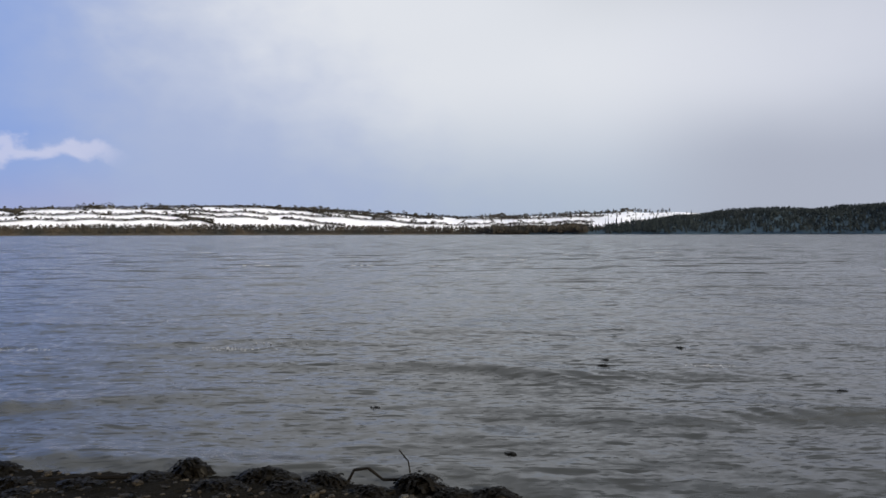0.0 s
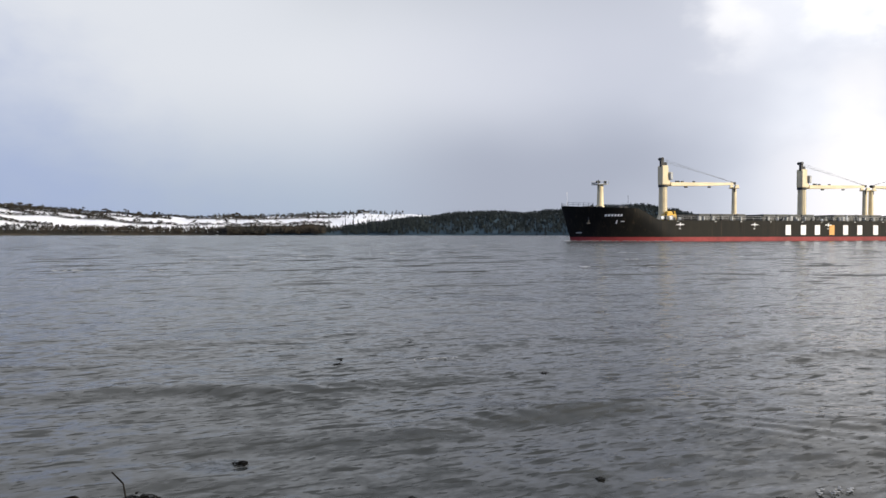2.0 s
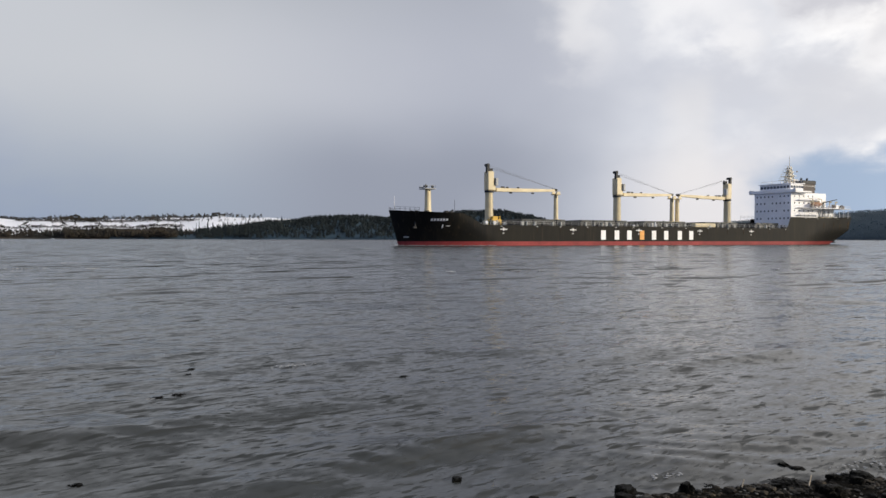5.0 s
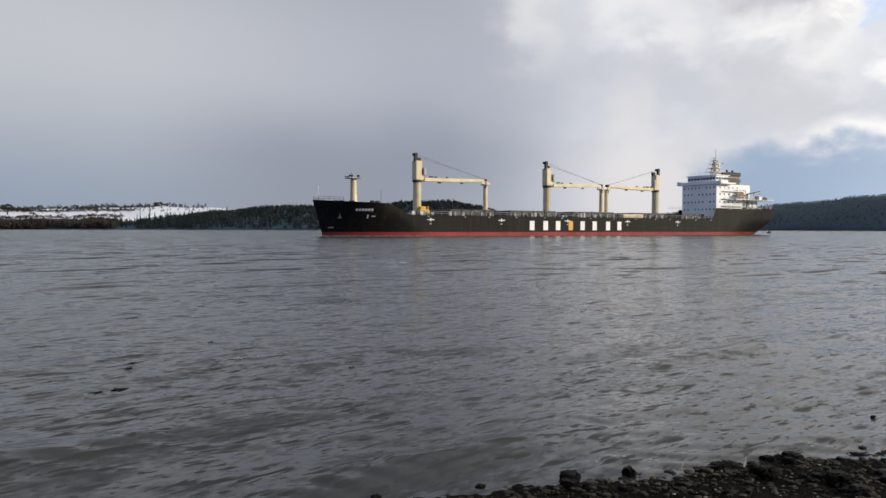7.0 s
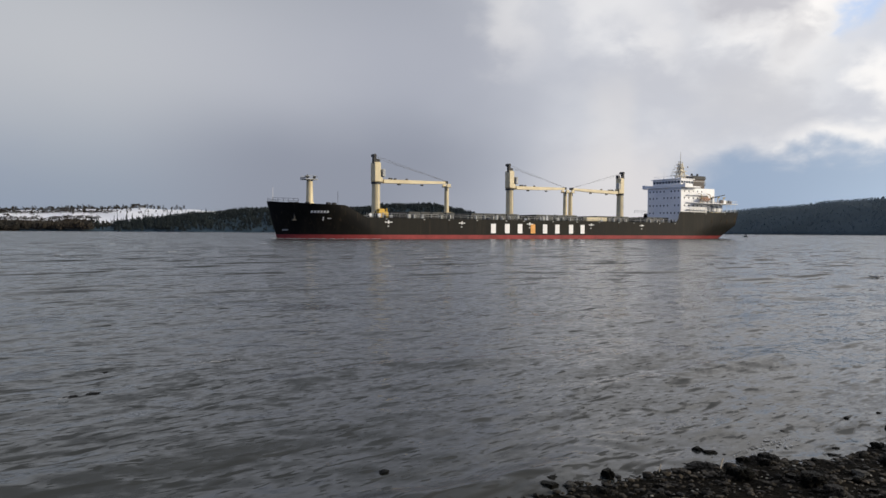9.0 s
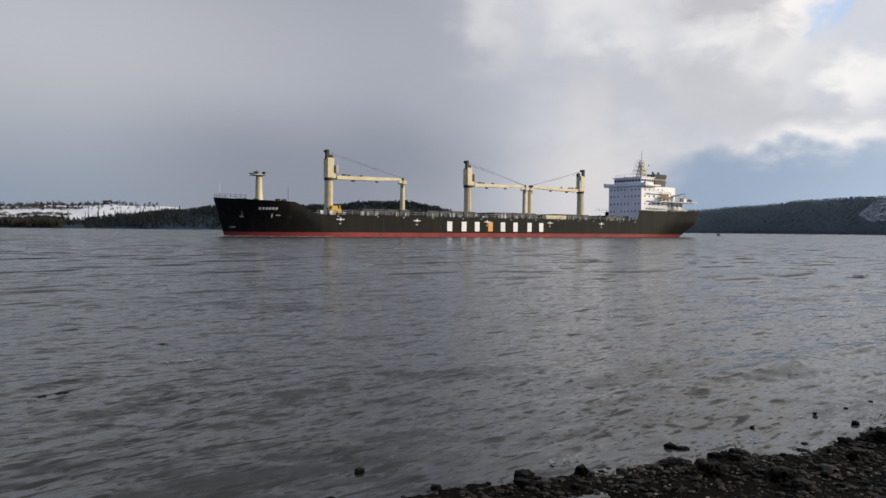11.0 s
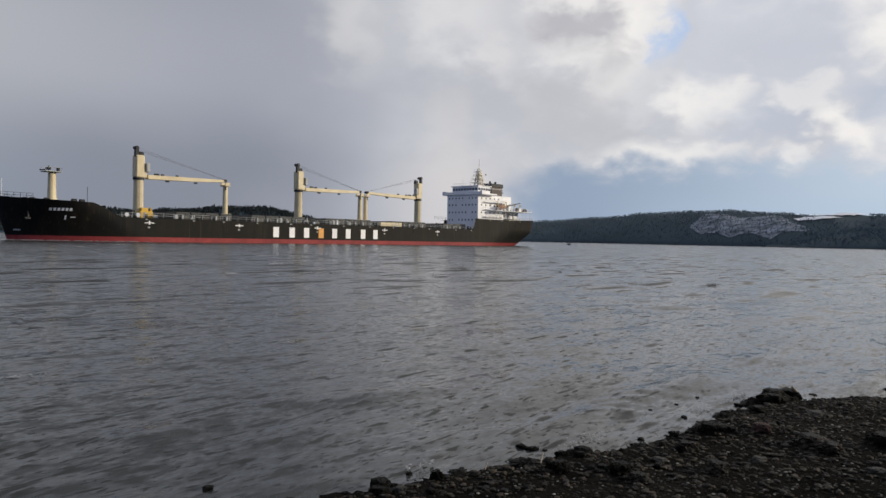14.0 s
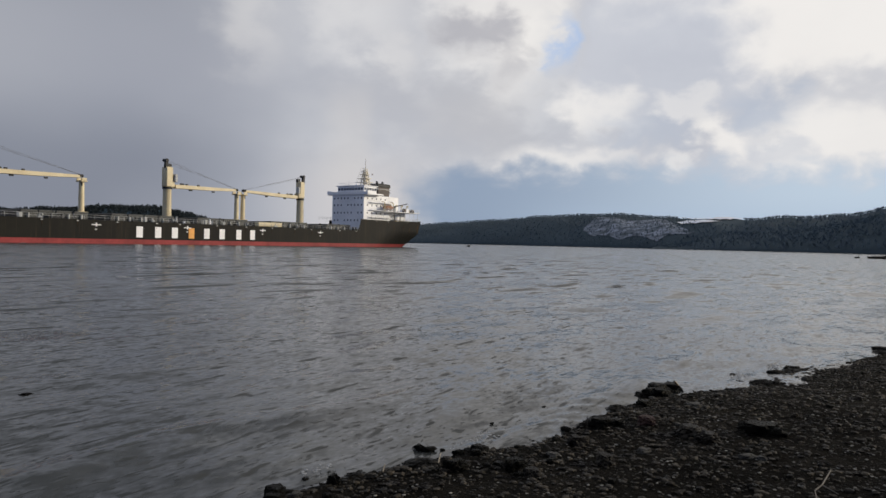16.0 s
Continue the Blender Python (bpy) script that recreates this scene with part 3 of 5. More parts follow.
def tree_template(seed, kind):
    """A crown of small clumps with gaps on a thin trunk, about 1 wide and 1 high."""
    rnd = random.Random(seed)
    v, f = [], []

    def tri_clump(c, r, hz):
        b = len(v)
        for k in range(4):
            a = k * 2.09 + rnd.uniform(0, 1.5)
            v.append((c[0] + math.cos(a) * r * rnd.uniform(0.6, 1.2), c[1] + math.sin(a) * r * rnd.uniform(0.6, 1.2),
                      c[2] + (hz if k == 3 else -hz * rnd.uniform(0.2, 0.8))))
        f.extend([(b, b + 1, b + 3), (b + 1, b + 2, b + 3), (b + 2, b, b + 3), (b, b + 2, b + 1)])
    b = len(v)
    for k in range(3):
        v.append((math.cos(k * 2.09) * 0.03, math.sin(k * 2.09) * 0.03, -0.05))
    v.append((0, 0, 0.9))
    f.extend([(b, b + 1, b + 3), (b + 1, b + 2, b + 3), (b + 2, b, b + 3)])
    if kind == "conifer":
        for i in range(13):
            h = 0.12 + 0.86 * i / 12
            r = 0.42 * (1.02 - h) + 0.03
            a = rnd.uniform(0, 6.28)
            tri_clump((math.cos(a) * r * 0.55, math.sin(a) * r * 0.55, h), r * 0.75 + 0.05, 0.10)
    else:
        for i in range(9):
            a, h = rnd.uniform(0, 6.28), rnd.uniform(0.3, 0.95)
            r = 0.45 * math.sin(min(1, (h - 0.15) / 0.8) * 3.0) * rnd.uniform(0.3, 1.0)
            tri_clump((math.cos(a) * r, math.sin(a) * r, h), rnd.uniform(0.13, 0.24), rnd.uniform(0.09, 0.17))
    return np.array(v), np.array(f)


CONES = [tree_template(i, "conifer") for i in range(6)]
ROUNDS = [tree_template(20 + i, "round") for i in range(6)]


def wood(name, land, n, az0, az1, u0, u1, size, templates, mat, label, seed, keep=None):
    rng = np.random.default_rng(seed)
    rows = []
    for _ in range(n):
        az, u = rng.uniform(az0, az1), rng.uniform(u0, u1)
        if keep and not keep(az, u):
            continue
        x, y, z = land_ground(land, az, u)
        h = size * rng.uniform(0.6, 1.25)
        rows.append((float(x), float(y), float(z) - 0.3, h * rng.uniform(0.55, 0.85), h))
    return tagged(strew(name, templates, rows, rng, mat), label, "woodland", kind="stuff")


wood("conifer_wood", POINT, 6400, 14, 46, 0.0, 0.85, 7.5, CONES[:3] + ROUNDS[:3], CONIFER, "dense dark conifer wood on the point", 1)
POPLARS = [(v * np.array((0.38, 0.38, 1.0)), f) for v, f in CONES[:4]]
wood("poplar_row", POINT, 170, 12.4, 21.0, 0.03, 0.30, 17, POPLARS, CONIFER, "tall narrow bare trees along the far shore", 15)
wood("shore_scrub", LEFT, 6500, -66, 14, 0.0, 0.085, 8, ROUNDS, SCRUB, "brown leafless scrub along the far shore", 2)
wood("shore_wood", POINT, 1300, 5, 12.6, 0.0, 0.3, 11, ROUNDS, SCRUB, "bare brown trees at the foot of the snowy fields", 3)
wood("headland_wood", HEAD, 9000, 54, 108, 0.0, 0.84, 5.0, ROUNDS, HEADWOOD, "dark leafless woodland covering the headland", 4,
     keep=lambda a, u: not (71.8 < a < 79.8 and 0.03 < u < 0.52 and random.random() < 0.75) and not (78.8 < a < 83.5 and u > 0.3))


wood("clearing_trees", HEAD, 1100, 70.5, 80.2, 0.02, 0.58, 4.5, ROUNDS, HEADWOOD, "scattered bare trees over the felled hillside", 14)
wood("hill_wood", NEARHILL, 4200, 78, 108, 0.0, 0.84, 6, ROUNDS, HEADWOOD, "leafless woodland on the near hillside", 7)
wood("snow_fields_trees", LEFT, 260, 4, 19, 0.3, 0.8, 9, ROUNDS, HEDGE, "scattered bare trees on the snowy slope", 8)


def land_patch(name, land, az0, az1, u0, u1, mat, label, seed, lift=1.2):
    """An open stretch of hillside with a ragged edge."""
    rng = np.random.default_rng(seed)
    k = np.linspace(0, 1, 60)
    lo = u0 + (u1 - u0) * 0.12 * np.abs(np.sin(k * 9 + seed)) + rng.normal(0, 0.003, 60)
    hi = u1 - (u1 - u0) * 0.35 * np.abs(np.sin(k * 5 + seed * 2)) * (0.4 + k) + rng.normal(0, 0.004, 60)
    v = np.linspace(0, 1, 14)[:, None]
    taper = np.clip(np.minimum(k * 9, (1 - k) * 3.5), 0.1, 1) ** 0.6
    mean = lo * 0.6 + hi * 0.4
    lo, hi = mean - (mean - lo) * taper, mean + (hi - mean) * taper
    if u0 < 0:
        lo = np.full(60, u0)
    U = lo + (hi - lo) * v
    A = np.broadcast_to(az0 + (az1 - az0) * k, U.shape) + 0.5 * (v - 0.5)
    x, y, z = land_ground(land, A, U)
    me = mesh_np(name, np.stack([x, y, z + lift], -1).reshape(-1, 3), grid_faces(14, 60)[:, ::-1], True)
    return tagged(place(name, me, mat), label, "hillside", kind="structure")


land_patch("shore_bank", LEFT, -66, 14, -0.002, 0.075, SCRUB, "brown scrubby bank along the far shore", 2, 1.6)
land_patch("hillside_clearing", HEAD, 71.8, 79.8, 0.04, 0.50, SNOWPATCH, "felled hillside dusted with snow", 3)
land_patch("field_1", HEAD, 79.0, 81.8, 0.34, 0.46, SNOW, "small snow-covered field on the hill", 5, 2.5)
land_patch("field_2", HEAD, 81.2, 83.4, 0.46, 0.70, SNOW, "small snow-covered field on the hill", 9, 2.5)
land_patch("field_3", HEAD, 79.2, 81.0, 0.54, 0.76, SNOW, "small snow-covered field on the hill", 12, 2.5)


def hedge(line, height=5.8, name="hedge"):
    """A field hedge along points of (bearing, fraction up the slope)."""
    rng = np.random.default_rng(int(abs(line[0][0]) * 100 + line[0][1] * 1000))
    rows = []
    for (a0, u0), (a1, u1) in zip(line, line[1:]):
        n = max(4, int(abs(a1 - a0) * 13 + abs(u1 - u0) * 200))
        for i in range(n):
            k = (i + rng.random()) / n
            x, y, z = land_ground(LEFT, a0 + (a1 - a0) * k, u0 + (u1 - u0) * k)
            h = height * rng.uniform(0.6, 1.3) * (2.0 if rng.random() < 0.03 else 1)
            rows.append((float(x), float(y), float(z) - 0.5, h * 1.5, h))
    return tagged(strew(name, ROUNDS, rows, rng, HEDGE), "dark bare hedge between snowy fields", "hedge", "field hedges")


for line in (
        ((-40, 0.20), (-30, 0.22), (-22, 0.2), (-17, 0.18)), ((-40, 0.36), (-27, 0.34), (-20, 0.30), (-13, 0.22)),
        ((-40, 0.55), (-26, 0.52), (-20, 0.48)), ((-36, 0.74), (-24, 0.72), (-19, 0.70)),
        ((-22, 0.50), (-17, 0.36), (-10, 0.32), (-5, 0.30)), ((-20, 0.58), (-12, 0.52), (-7, 0.44), (0, 0.42)),
        ((-17, 0.74), (-10, 0.66), (-4, 0.62), (3, 0.6)), ((-13, 0.72), (-10, 0.5), (-8, 0.33)), ((-9, 0.62), (-5, 0.42), (-3, 0.28)),
        ((-26, 0.74), (-25, 0.5)), ((-31, 0.55), (-30, 0.34)), ((-20, 0.3), (-17, 0.12)), ((-12, 0.24), (-7, 0.12)),
        ((-5, 0.3), (0, 0.2), (6, 0.2), (13, 0.22)), ((-2, 0.62), (1, 0.42)), ((2, 0.46), (8, 0.42), (14, 0.4)),
        ((-40, 0.79), (-28, 0.79)), ((-21, 0.8), (-8, 0.8), (4, 0.78), (16, 0.78)), ((5, 0.78), (7, 0.44))):
    hedge(line)


# ---- farmhouses and single trees on the skyline ----
def farmhouse(az, u, length, turn):
    x, y, z = (float(c) for c in land_ground(LEFT, az, u))
    home = new("farmhouse")
    home.matrix_world = pose(x, y, z - 0.4, 0, 0, turn - az)
    tagged(home, "pale rendered farmhouse with a dark slate roof", "house", "skyline farmhouses")
    part("wall", box(fresh(), (0, 0, 2.6), (length, 7, 5.6), 0.05), GREYPAINT, home)
    bm = fresh()
    vs = [bm.verts.new(c) for c in ((-length / 2 - 0.4, -4, 5.2), (length / 2 + 0.4, -4, 5.2), (length / 2 + 0.4, 4, 5.2), (-length / 2 - 0.4, 4, 5.2), (-length / 2 - 0.4, 0, 8.4), (length / 2 + 0.4, 0, 8.4))]
    for f in ((0, 1, 5, 4), (2, 3, 4, 5), (0, 4, 3), (1, 2, 5), (3, 2, 1, 0)):
        bm.faces.new([vs[i] for i in f])
    roof = part("roof", bm, STEEL, home, "dark slate roof")
    for d in (-length / 2 + 0.6, length / 2 - 0.6):
        part("chimney", box(fresh(), (d, 0, 8.6), (0.9, 0.9, 1.8), 0.05), GREYPAINT, roof)
    for i in range(4):
        part("window", box(fresh(), (-length / 2 + 2 + i * (length - 4) / 3, -3.52, 3.2), (1.2, 0.1, 1.5)), GLASS, home)


farmhouse(-25.1, 0.79, 16, 4)
farmhouse(-24.3, 0.80, 12, -8)
farmhouse(-9.6, 0.74, 14, 10)
farmhouse(15.9, 0.78, 14, 0)


def skyline_tree(az, u, h, w, seed, land=LEFT):
    x, y, z = (float(c) for c in land_ground(land, az, u))
    tree = new("tree")
    tree.matrix_world = pose(x, y, z - 0.3, 0, 0, seed * 37)
    tagged(tree, "bare dark hedgerow tree on a snowy ridge", "tree", "ridge trees")
    bm = rod(fresh(), (0, 0, 0), (0, 0, h * 0.5), 0.5, 0.3, 8)
    rnd = random.Random(seed)
    for i in range(6):
        a = i * 1.05 + rnd.random()
        rod(bm, (0, 0, h * (0.3 + 0.03 * i)), (math.cos(a) * w * 0.35, math.sin(a) * w * 0.35, h * rnd.uniform(0.6, 0.9)), 0.2, 0.06, 5)
    part("trunk", bm, HEDGE, tree)
    rng = np.random.default_rng(seed)
    rows = []
    for i in range(110):
        a, k, e = rng.uniform(0, 6.28), rng.random() ** 0.5, rng.uniform(0.3, 1.0)
        r = w / 2 * k * math.sin(min(1.0, (e - 0.2) / 0.75) * 3.0)
        rows.append((math.cos(a) * r, math.sin(a) * r, e * h - 0.7, rng.uniform(0.6, 1.6), rng.uniform(0.7, 1.5)))
    strew("crown", STONES, rows, rng, HEDGE, tree)


for i, (az, u, h, w) in enumerate(((-26.1, 0.79, 15, 15), (-25.7, 0.78, 12, 12), (-20.95, 0.8, 13, 13), (-20.4, 0.79, 7, 9), (-15.4, 0.8, 10, 12), (-15.0, 0.8, 8, 9),
                                   (-9.3, 0.8, 11, 12), (-8.9, 0.8, 13, 14), (-8.5, 0.79, 10, 12), (-4.0, 0.8, 8, 9), (7.8, 0.79, 11, 13), (15.3, 0.8, 11, 13), (15.8, 0.8, 9, 12), (-18.2, 0.8, 6, 7),
                                   (-5.4, 0.8, 9, 9), (10.9, 0.8, 7, 10), (12.2, 0.8, 8, 12))):
    skyline_tree(az, u, h, w, 50 + i)


# ---- foreshore: rocks, wrack, driftwood ----
def rock_mesh(seed, rough=0.6, sub=3):
    bm = fresh()
    bmesh.ops.create_icosphere(bm, subdivisions=sub, radius=0.5)
    off = Vector((seed * 7.1, seed * 3.3, seed * 1.7))
    for v in bm.verts:
        n = noise.noise(v.co * 2.2 + off) * 0.6 - abs(noise.noise(v.co * 4.5 + off)) * 0.5 + noise.noise(v.co * 9 + off) * 0.3 + noise.noise(v.co * 18 + off) * 0.16
        v.co *= 1 + rough * n
        for lim in (0.36, 0.33):
            if v.co.z > lim:
                v.co.z = lim + (v.co.z - lim) * 0.35
    me = bpy.data.meshes.new("rock")
    bm.to_mesh(me)
    bm.free()
    return me


ROCKS = [rock_mesh(i) for i in range(8)]
BIG_ROCKS = [rock_mesh(i, 0.7, 4) for i in range(8)]
TINTED = {}


def rock(x, y, w, h, mat, label, name="rock", group="shore rocks", depth=0.75, i=0, sink=0.3, z=None):
    big = w > 0.11
    key = (i % 8, mat.name, big)
    if key not in TINTED:
        TINTED[key] = (BIG_ROCKS if big else ROCKS)[i % 8].copy()
        TINTED[key].materials.append(mat)
    ob = new(name, TINTED[key])
    base = float(beach_z(x, y)) if z is None else z
    ob.matrix_world = pose(x, y, base + h * (0.5 - sink), 0, 0, i * 67) @ Matrix.Diagonal((w, w * depth, h * 1.25, 1))
    return tagged(ob, label, "rock", group)


DARK = "dark wet weed-covered rock at the water's edge"
for i, (x, y, w, h) in enumerate((
        (4.43, 3.72, 0.10, 0.10), (4.42, 3.43, 0.17, 0.15), (5.86, 3.66, 0.17, 0.09), (4.02, 3.66, 0.26, 0.16), (3.88, 3.56, 0.16, 0.1), (3.56, 4.24, 0.09, 0.06), (3.26, 4.13, 0.1, 0.05),
        (5.08, 2.74, 0.24, 0.16), (5.61, 3.22, 0.14, 0.06), (1.57, 5.12, 0.2, 0.1), (1.70, 4.78, 0.2, 0.13), (3.61, 4.24, 0.1, 0.05),
        (7.08, 2.18, 0.26, 0.2), (7.22, 2.05, 0.28, 0.14), (5.78, 2.86, 0.24, 0.12), (5.6, 2.98, 0.14, 0.1), (9.35, 2.08, 0.5, 0.34), (9.7, 2.0, 0.45, 0.3), (9.1, 2.05, 0.4, 0.24),
        (10.0, 2.2, 0.36, 0.14), (10.15, 1.85, 0.5, 0.16), (10.55, 1.65, 0.35, 0.12), (10.96, 1.3, 0.18, 0.09), (11.93, 0.92, 0.3, 0.14), (5.9, 3.58, 0.1, 0.05), (5.75, 3.72, 0.1, 0.05),
        (12.6, 0.75, 0.3, 0.12), (14.5, 0.0, 0.4, 0.16), (16.2, -0.6, 0.5, 0.3), (16.8, -1.0, 0.5, 0.25), (6.9, 2.45, 0.16, 0.1), (8.2, 2.3, 0.2, 0.1), (8.5, 2.05, 0.3, 0.14))):
    rock(x, y, w * 0.8, h * 0.75, ROCK, DARK, i=i)
for i, (x, y, w, h, mat, label) in enumerate((
        (7.35, 1.76, 0.24, 0.13, REDSTONE, "reddish sandstone block on the shingle"), (7.4, 0.68, 0.42, 0.16, ROCK, "low dark boulder sunk in the shingle"),
        (6.3, 1.53, 0.15, 0.06, PALESTONE, "pale flat stone on dark shingle"), (5.86, 2.2, 0.13, 0.05, PALESTONE, "pale flat stone on dark shingle"),
        (6.4, 0.72, 0.14, 0.05, PALESTONE, "pale flat stone on dark shingle"), (7.05, 1.3, 0.3, 0.14, STONE, "rounded brown stone on the shingle"),
        (6.85, 1.1, 0.26, 0.14, STONE, "rounded brown stone on the shingle"), (6.36, 2.16, 0.2, 0.12, STONE, "rounded brown stone on the shingle"),
        (5.8, 1.72, 0.22, 0.12, STONE, "rounded brown stone on the shingle"), (8.6, 1.5, 0.22, 0.04, PALESTONE, "pale flat stone on dark shingle"),
        (5.3, 2.3, 0.22, 0.13, ROCK, "low dark boulder sunk in the shingle"), (5.15, 2.1, 0.16, 0.1, STONE, "rounded brown stone on the shingle"))):
    rock(x, y, w, h, mat, label, "stone", "loose stones", i=i + 3)
rng_s = random.Random(31)
for i in range(190):
    x = rng_s.uniform(2.6, 13.5)
    y = float(shore_y(x)) - rng_s.uniform(-0.05, 1) ** 2 * 2.6 - 0.05
    w = 0.03 + 0.09 * rng_s.random() ** 2
    mat = PALESTONE if rng_s.random() < 0.12 else (ROCK if rng_s.random() < 0.45 else STONE)
    rock(x, y, w, w * rng_s.uniform(0.35, 0.7), mat, "small wet stone on the shingle", "stone", "loose stones", i=i)


for i in range(70):
    x = rng_s.uniform(-4.0, 1.6)
    y = float(shore_y(x)) - rng_s.uniform(0.0, 0.9)
    w = 0.03 + 0.07 * rng_s.random() ** 2
    mat = PALESTONE if rng_s.random() < 0.3 else (ROCK if rng_s.random() < 0.4 else STONE)
    rock(x, y, w, w * rng_s.uniform(0.35, 0.7), mat, "small wet stone among the wrack", "stone", "loose stones", i=i)


# stones that stand in the shallows off the water's edge
for i in range(26):
    x = rng_s.uniform(2.4, 13.0)
    y = float(shore_y(x)) + 0.05 + 0.75 * rng_s.random() ** 1.6
    w = 0.05 + 0.09 * rng_s.random() ** 2
    rock(x, y, w, w * rng_s.uniform(0.3, 0.45), ROCK, "small dark stone standing in the shallows", "stone", "loose stones", i=i, sink=0.25, z=0.0)


def wrack(x, y, w, h, seed, z=None, label="heap of dark bladder wrack at the tide line"):
    """A heap of leathery ribbons over a dark mound."""
    rng = np.random.default_rng(seed)
    base = float(beach_z(x, y)) if z is None else z
    heap = new("seaweed_heap")
    heap.matrix_world = pose(x, y, base - 0.02)
    tagged(heap, label, "seaweed", "tide-line wrack")
    bm = fresh()
    bmesh.ops.create_icosphere(bm, subdivisions=3, radius=0.5)
    for v in bm.verts:
        k = 1 + 0.5 * noise.noise(v.co * 4 + Vector((seed, 0, 0))) + 0.45 * noise.noise(v.co * 11)
        v.co = Vector((v.co.x * w * 1.0 * k, v.co.y * w * 0.75 * k, max(-0.02, v.co.z * h * 1.5 * k)))
    for f in bm.faces:
        f.smooth = True
    part("mound", bm, WEED, heap)
    vs, fs = [], []
    for i in range(int(320 * w / 0.5)):
        a, r = rng.uniform(0, 6.283), rng.random() ** 0.6
        px, py = math.cos(a) * r * w * 0.55, math.sin(a) * r * w * 0.4
        pz = max(0.01, h * 1.15 * (1 - r * r) * rng.uniform(0.8, 1.05))
        d, up = rng.uniform(0, 6.283), rng.uniform(-0.5, 0.15)
        wid = rng.uniform(0.006, 0.016)
        for j in range(3):
            L = rng.uniform(0.018, 0.04)
            dx, dy = math.cos(d) * L, math.sin(d) * L
            nx, ny = -math.sin(d) * wid, math.cos(d) * wid
            qz = max(0.004, pz + up * L - j * 0.012)
            b0 = len(vs)
            vs += [(px + nx, py + ny, pz), (px - nx, py - ny, pz), (px + dx - nx, py + dy - ny, qz), (px + dx + nx, py + dy + ny, qz + 0.004)]
            fs.append((b0, b0 + 1, b0 + 2, b0 + 3))
            px, py, pz, d = px + dx, py + dy, qz, d + rng.normal(0, 0.6)
    place("frond", mesh_np("frond", np.array(vs), np.array(fs)), WEED, heap)["kind"] = "stuff"


for i, (x, y, w, h) in enumerate(((-3.4, 5.72, 0.34, 0.1), (-3.1, 5.3, 0.4, 0.09), (-1.86, 5.58, 0.36, 0.17), (-1.25, 5.42, 0.55, 0.13), (-0.8, 5.36, 0.42, 0.12), (-0.1, 5.28, 0.48, 0.17), (0.45, 5.12, 0.42, 0.11),
                                  (-2.1, 5.42, 0.45, 0.07), (-1.55, 5.2, 0.5, 0.08), (-1.0, 5.15, 0.5, 0.08), (0.15, 5.1, 0.4, 0.09), (-3.6, 5.4, 0.4, 0.08), (-2.9, 5.1, 0.4, 0.05), (-2.6, 5.3, 0.4, 0.06), (-0.45, 5.15, 0.4, 0.08), (1.0, 5.0, 0.3, 0.06),
                                  (5.12, 3.05, 0.36, 0.1), (5.75, 2.95, 0.3, 0.08), (5.25, 3.2, 0.3, 0.07), (7.15, 2.25, 0.4, 0.13), (7.5, 2.3, 0.36, 0.1), (9.5, 2.1, 0.7, 0.22), (9.0, 2.2, 0.5, 0.14),
                                  (6.4, 2.6, 0.3, 0.06), (4.7, 3.45, 0.3, 0.06), (8.1, 2.3, 0.4, 0.08), (10.9, 1.0, 0.5, 0.1), (12.2, 0.7, 0.5, 0.1), (13.6, 0.2, 0.5, 0.1), (15.6, -0.6, 0.6, 0.16))):
    wrack(x, y, w * 0.85, h * (0.8 if x < 2 else 0.62), 70 + i)
# weed-grown rocks just awash
for i, (x, y, w) in enumerate(((2.05, 8.9, 0.32), (1.8, 8.85, 0.3), (2.46, 10.1, 0.26), (2.6, 10.5, 0.16), (-0.6, 7.75, 0.1), (0.7, 6.1, 0.12), (4.1, 11.6, 0.22), (4.9, 8.4, 0.14))):
    wrack(x, y, w, 0.045, 120 + i, -0.02, "dark weed on a rock awash in the shallows")


def foam_patch(x, y, w, n, seed, along=0.3):
    rng = np.random.default_rng(seed)
    rows = []
    for _ in range(n):
        a = rng.normal(0, 0.45) * w
        b = rng.normal(0, 0.12) * w
        rows.append((x + a * 0.95 + b * 0.3, y - a * 0.31 * along + b, 0.022, rng.uniform(0.008, 0.035), rng.uniform(0.006, 0.012)))
    tagged(strew("foam", STONES, rows, rng, FOAM), "patch of white foam over submerged weed", "foam", kind="stuff")


for i, (x, y, w, n) in enumerate(((3.9, 9.9, 0.35, 60), (-2.66, 12.2, 0.5, 60), (-3.4, 11.6, 0.7, 80), (-4.7, 12.1, 0.35, 40), (-6.6, 11.6, 0.7, 70), (-5.6, 15.4, 0.6, 40), (1.7, 8.75, 0.15, 8),
                                  (6.2, 3.05, 0.5, 40), (8.3, 2.6, 0.35, 30), (9.3, 2.5, 0.3, 30), (11.6, 1.35, 0.45, 60), (12.6, 1.0, 0.5, 60), (4.6, 3.75, 0.25, 24), (-2.4, 5.25, 0.4, 40), (-1.5, 5.2, 0.4, 30))):
    foam_patch(x, y, w, n, 200 + i)


def stick(name, pts, r, mat, label):
    bm = fresh()
    for a, b in zip(pts, pts[1:]):
        rod(bm, a, b, r, r * 0.8, 7)
    return tagged(part(name, bm, mat), label, name.replace("_", " "))


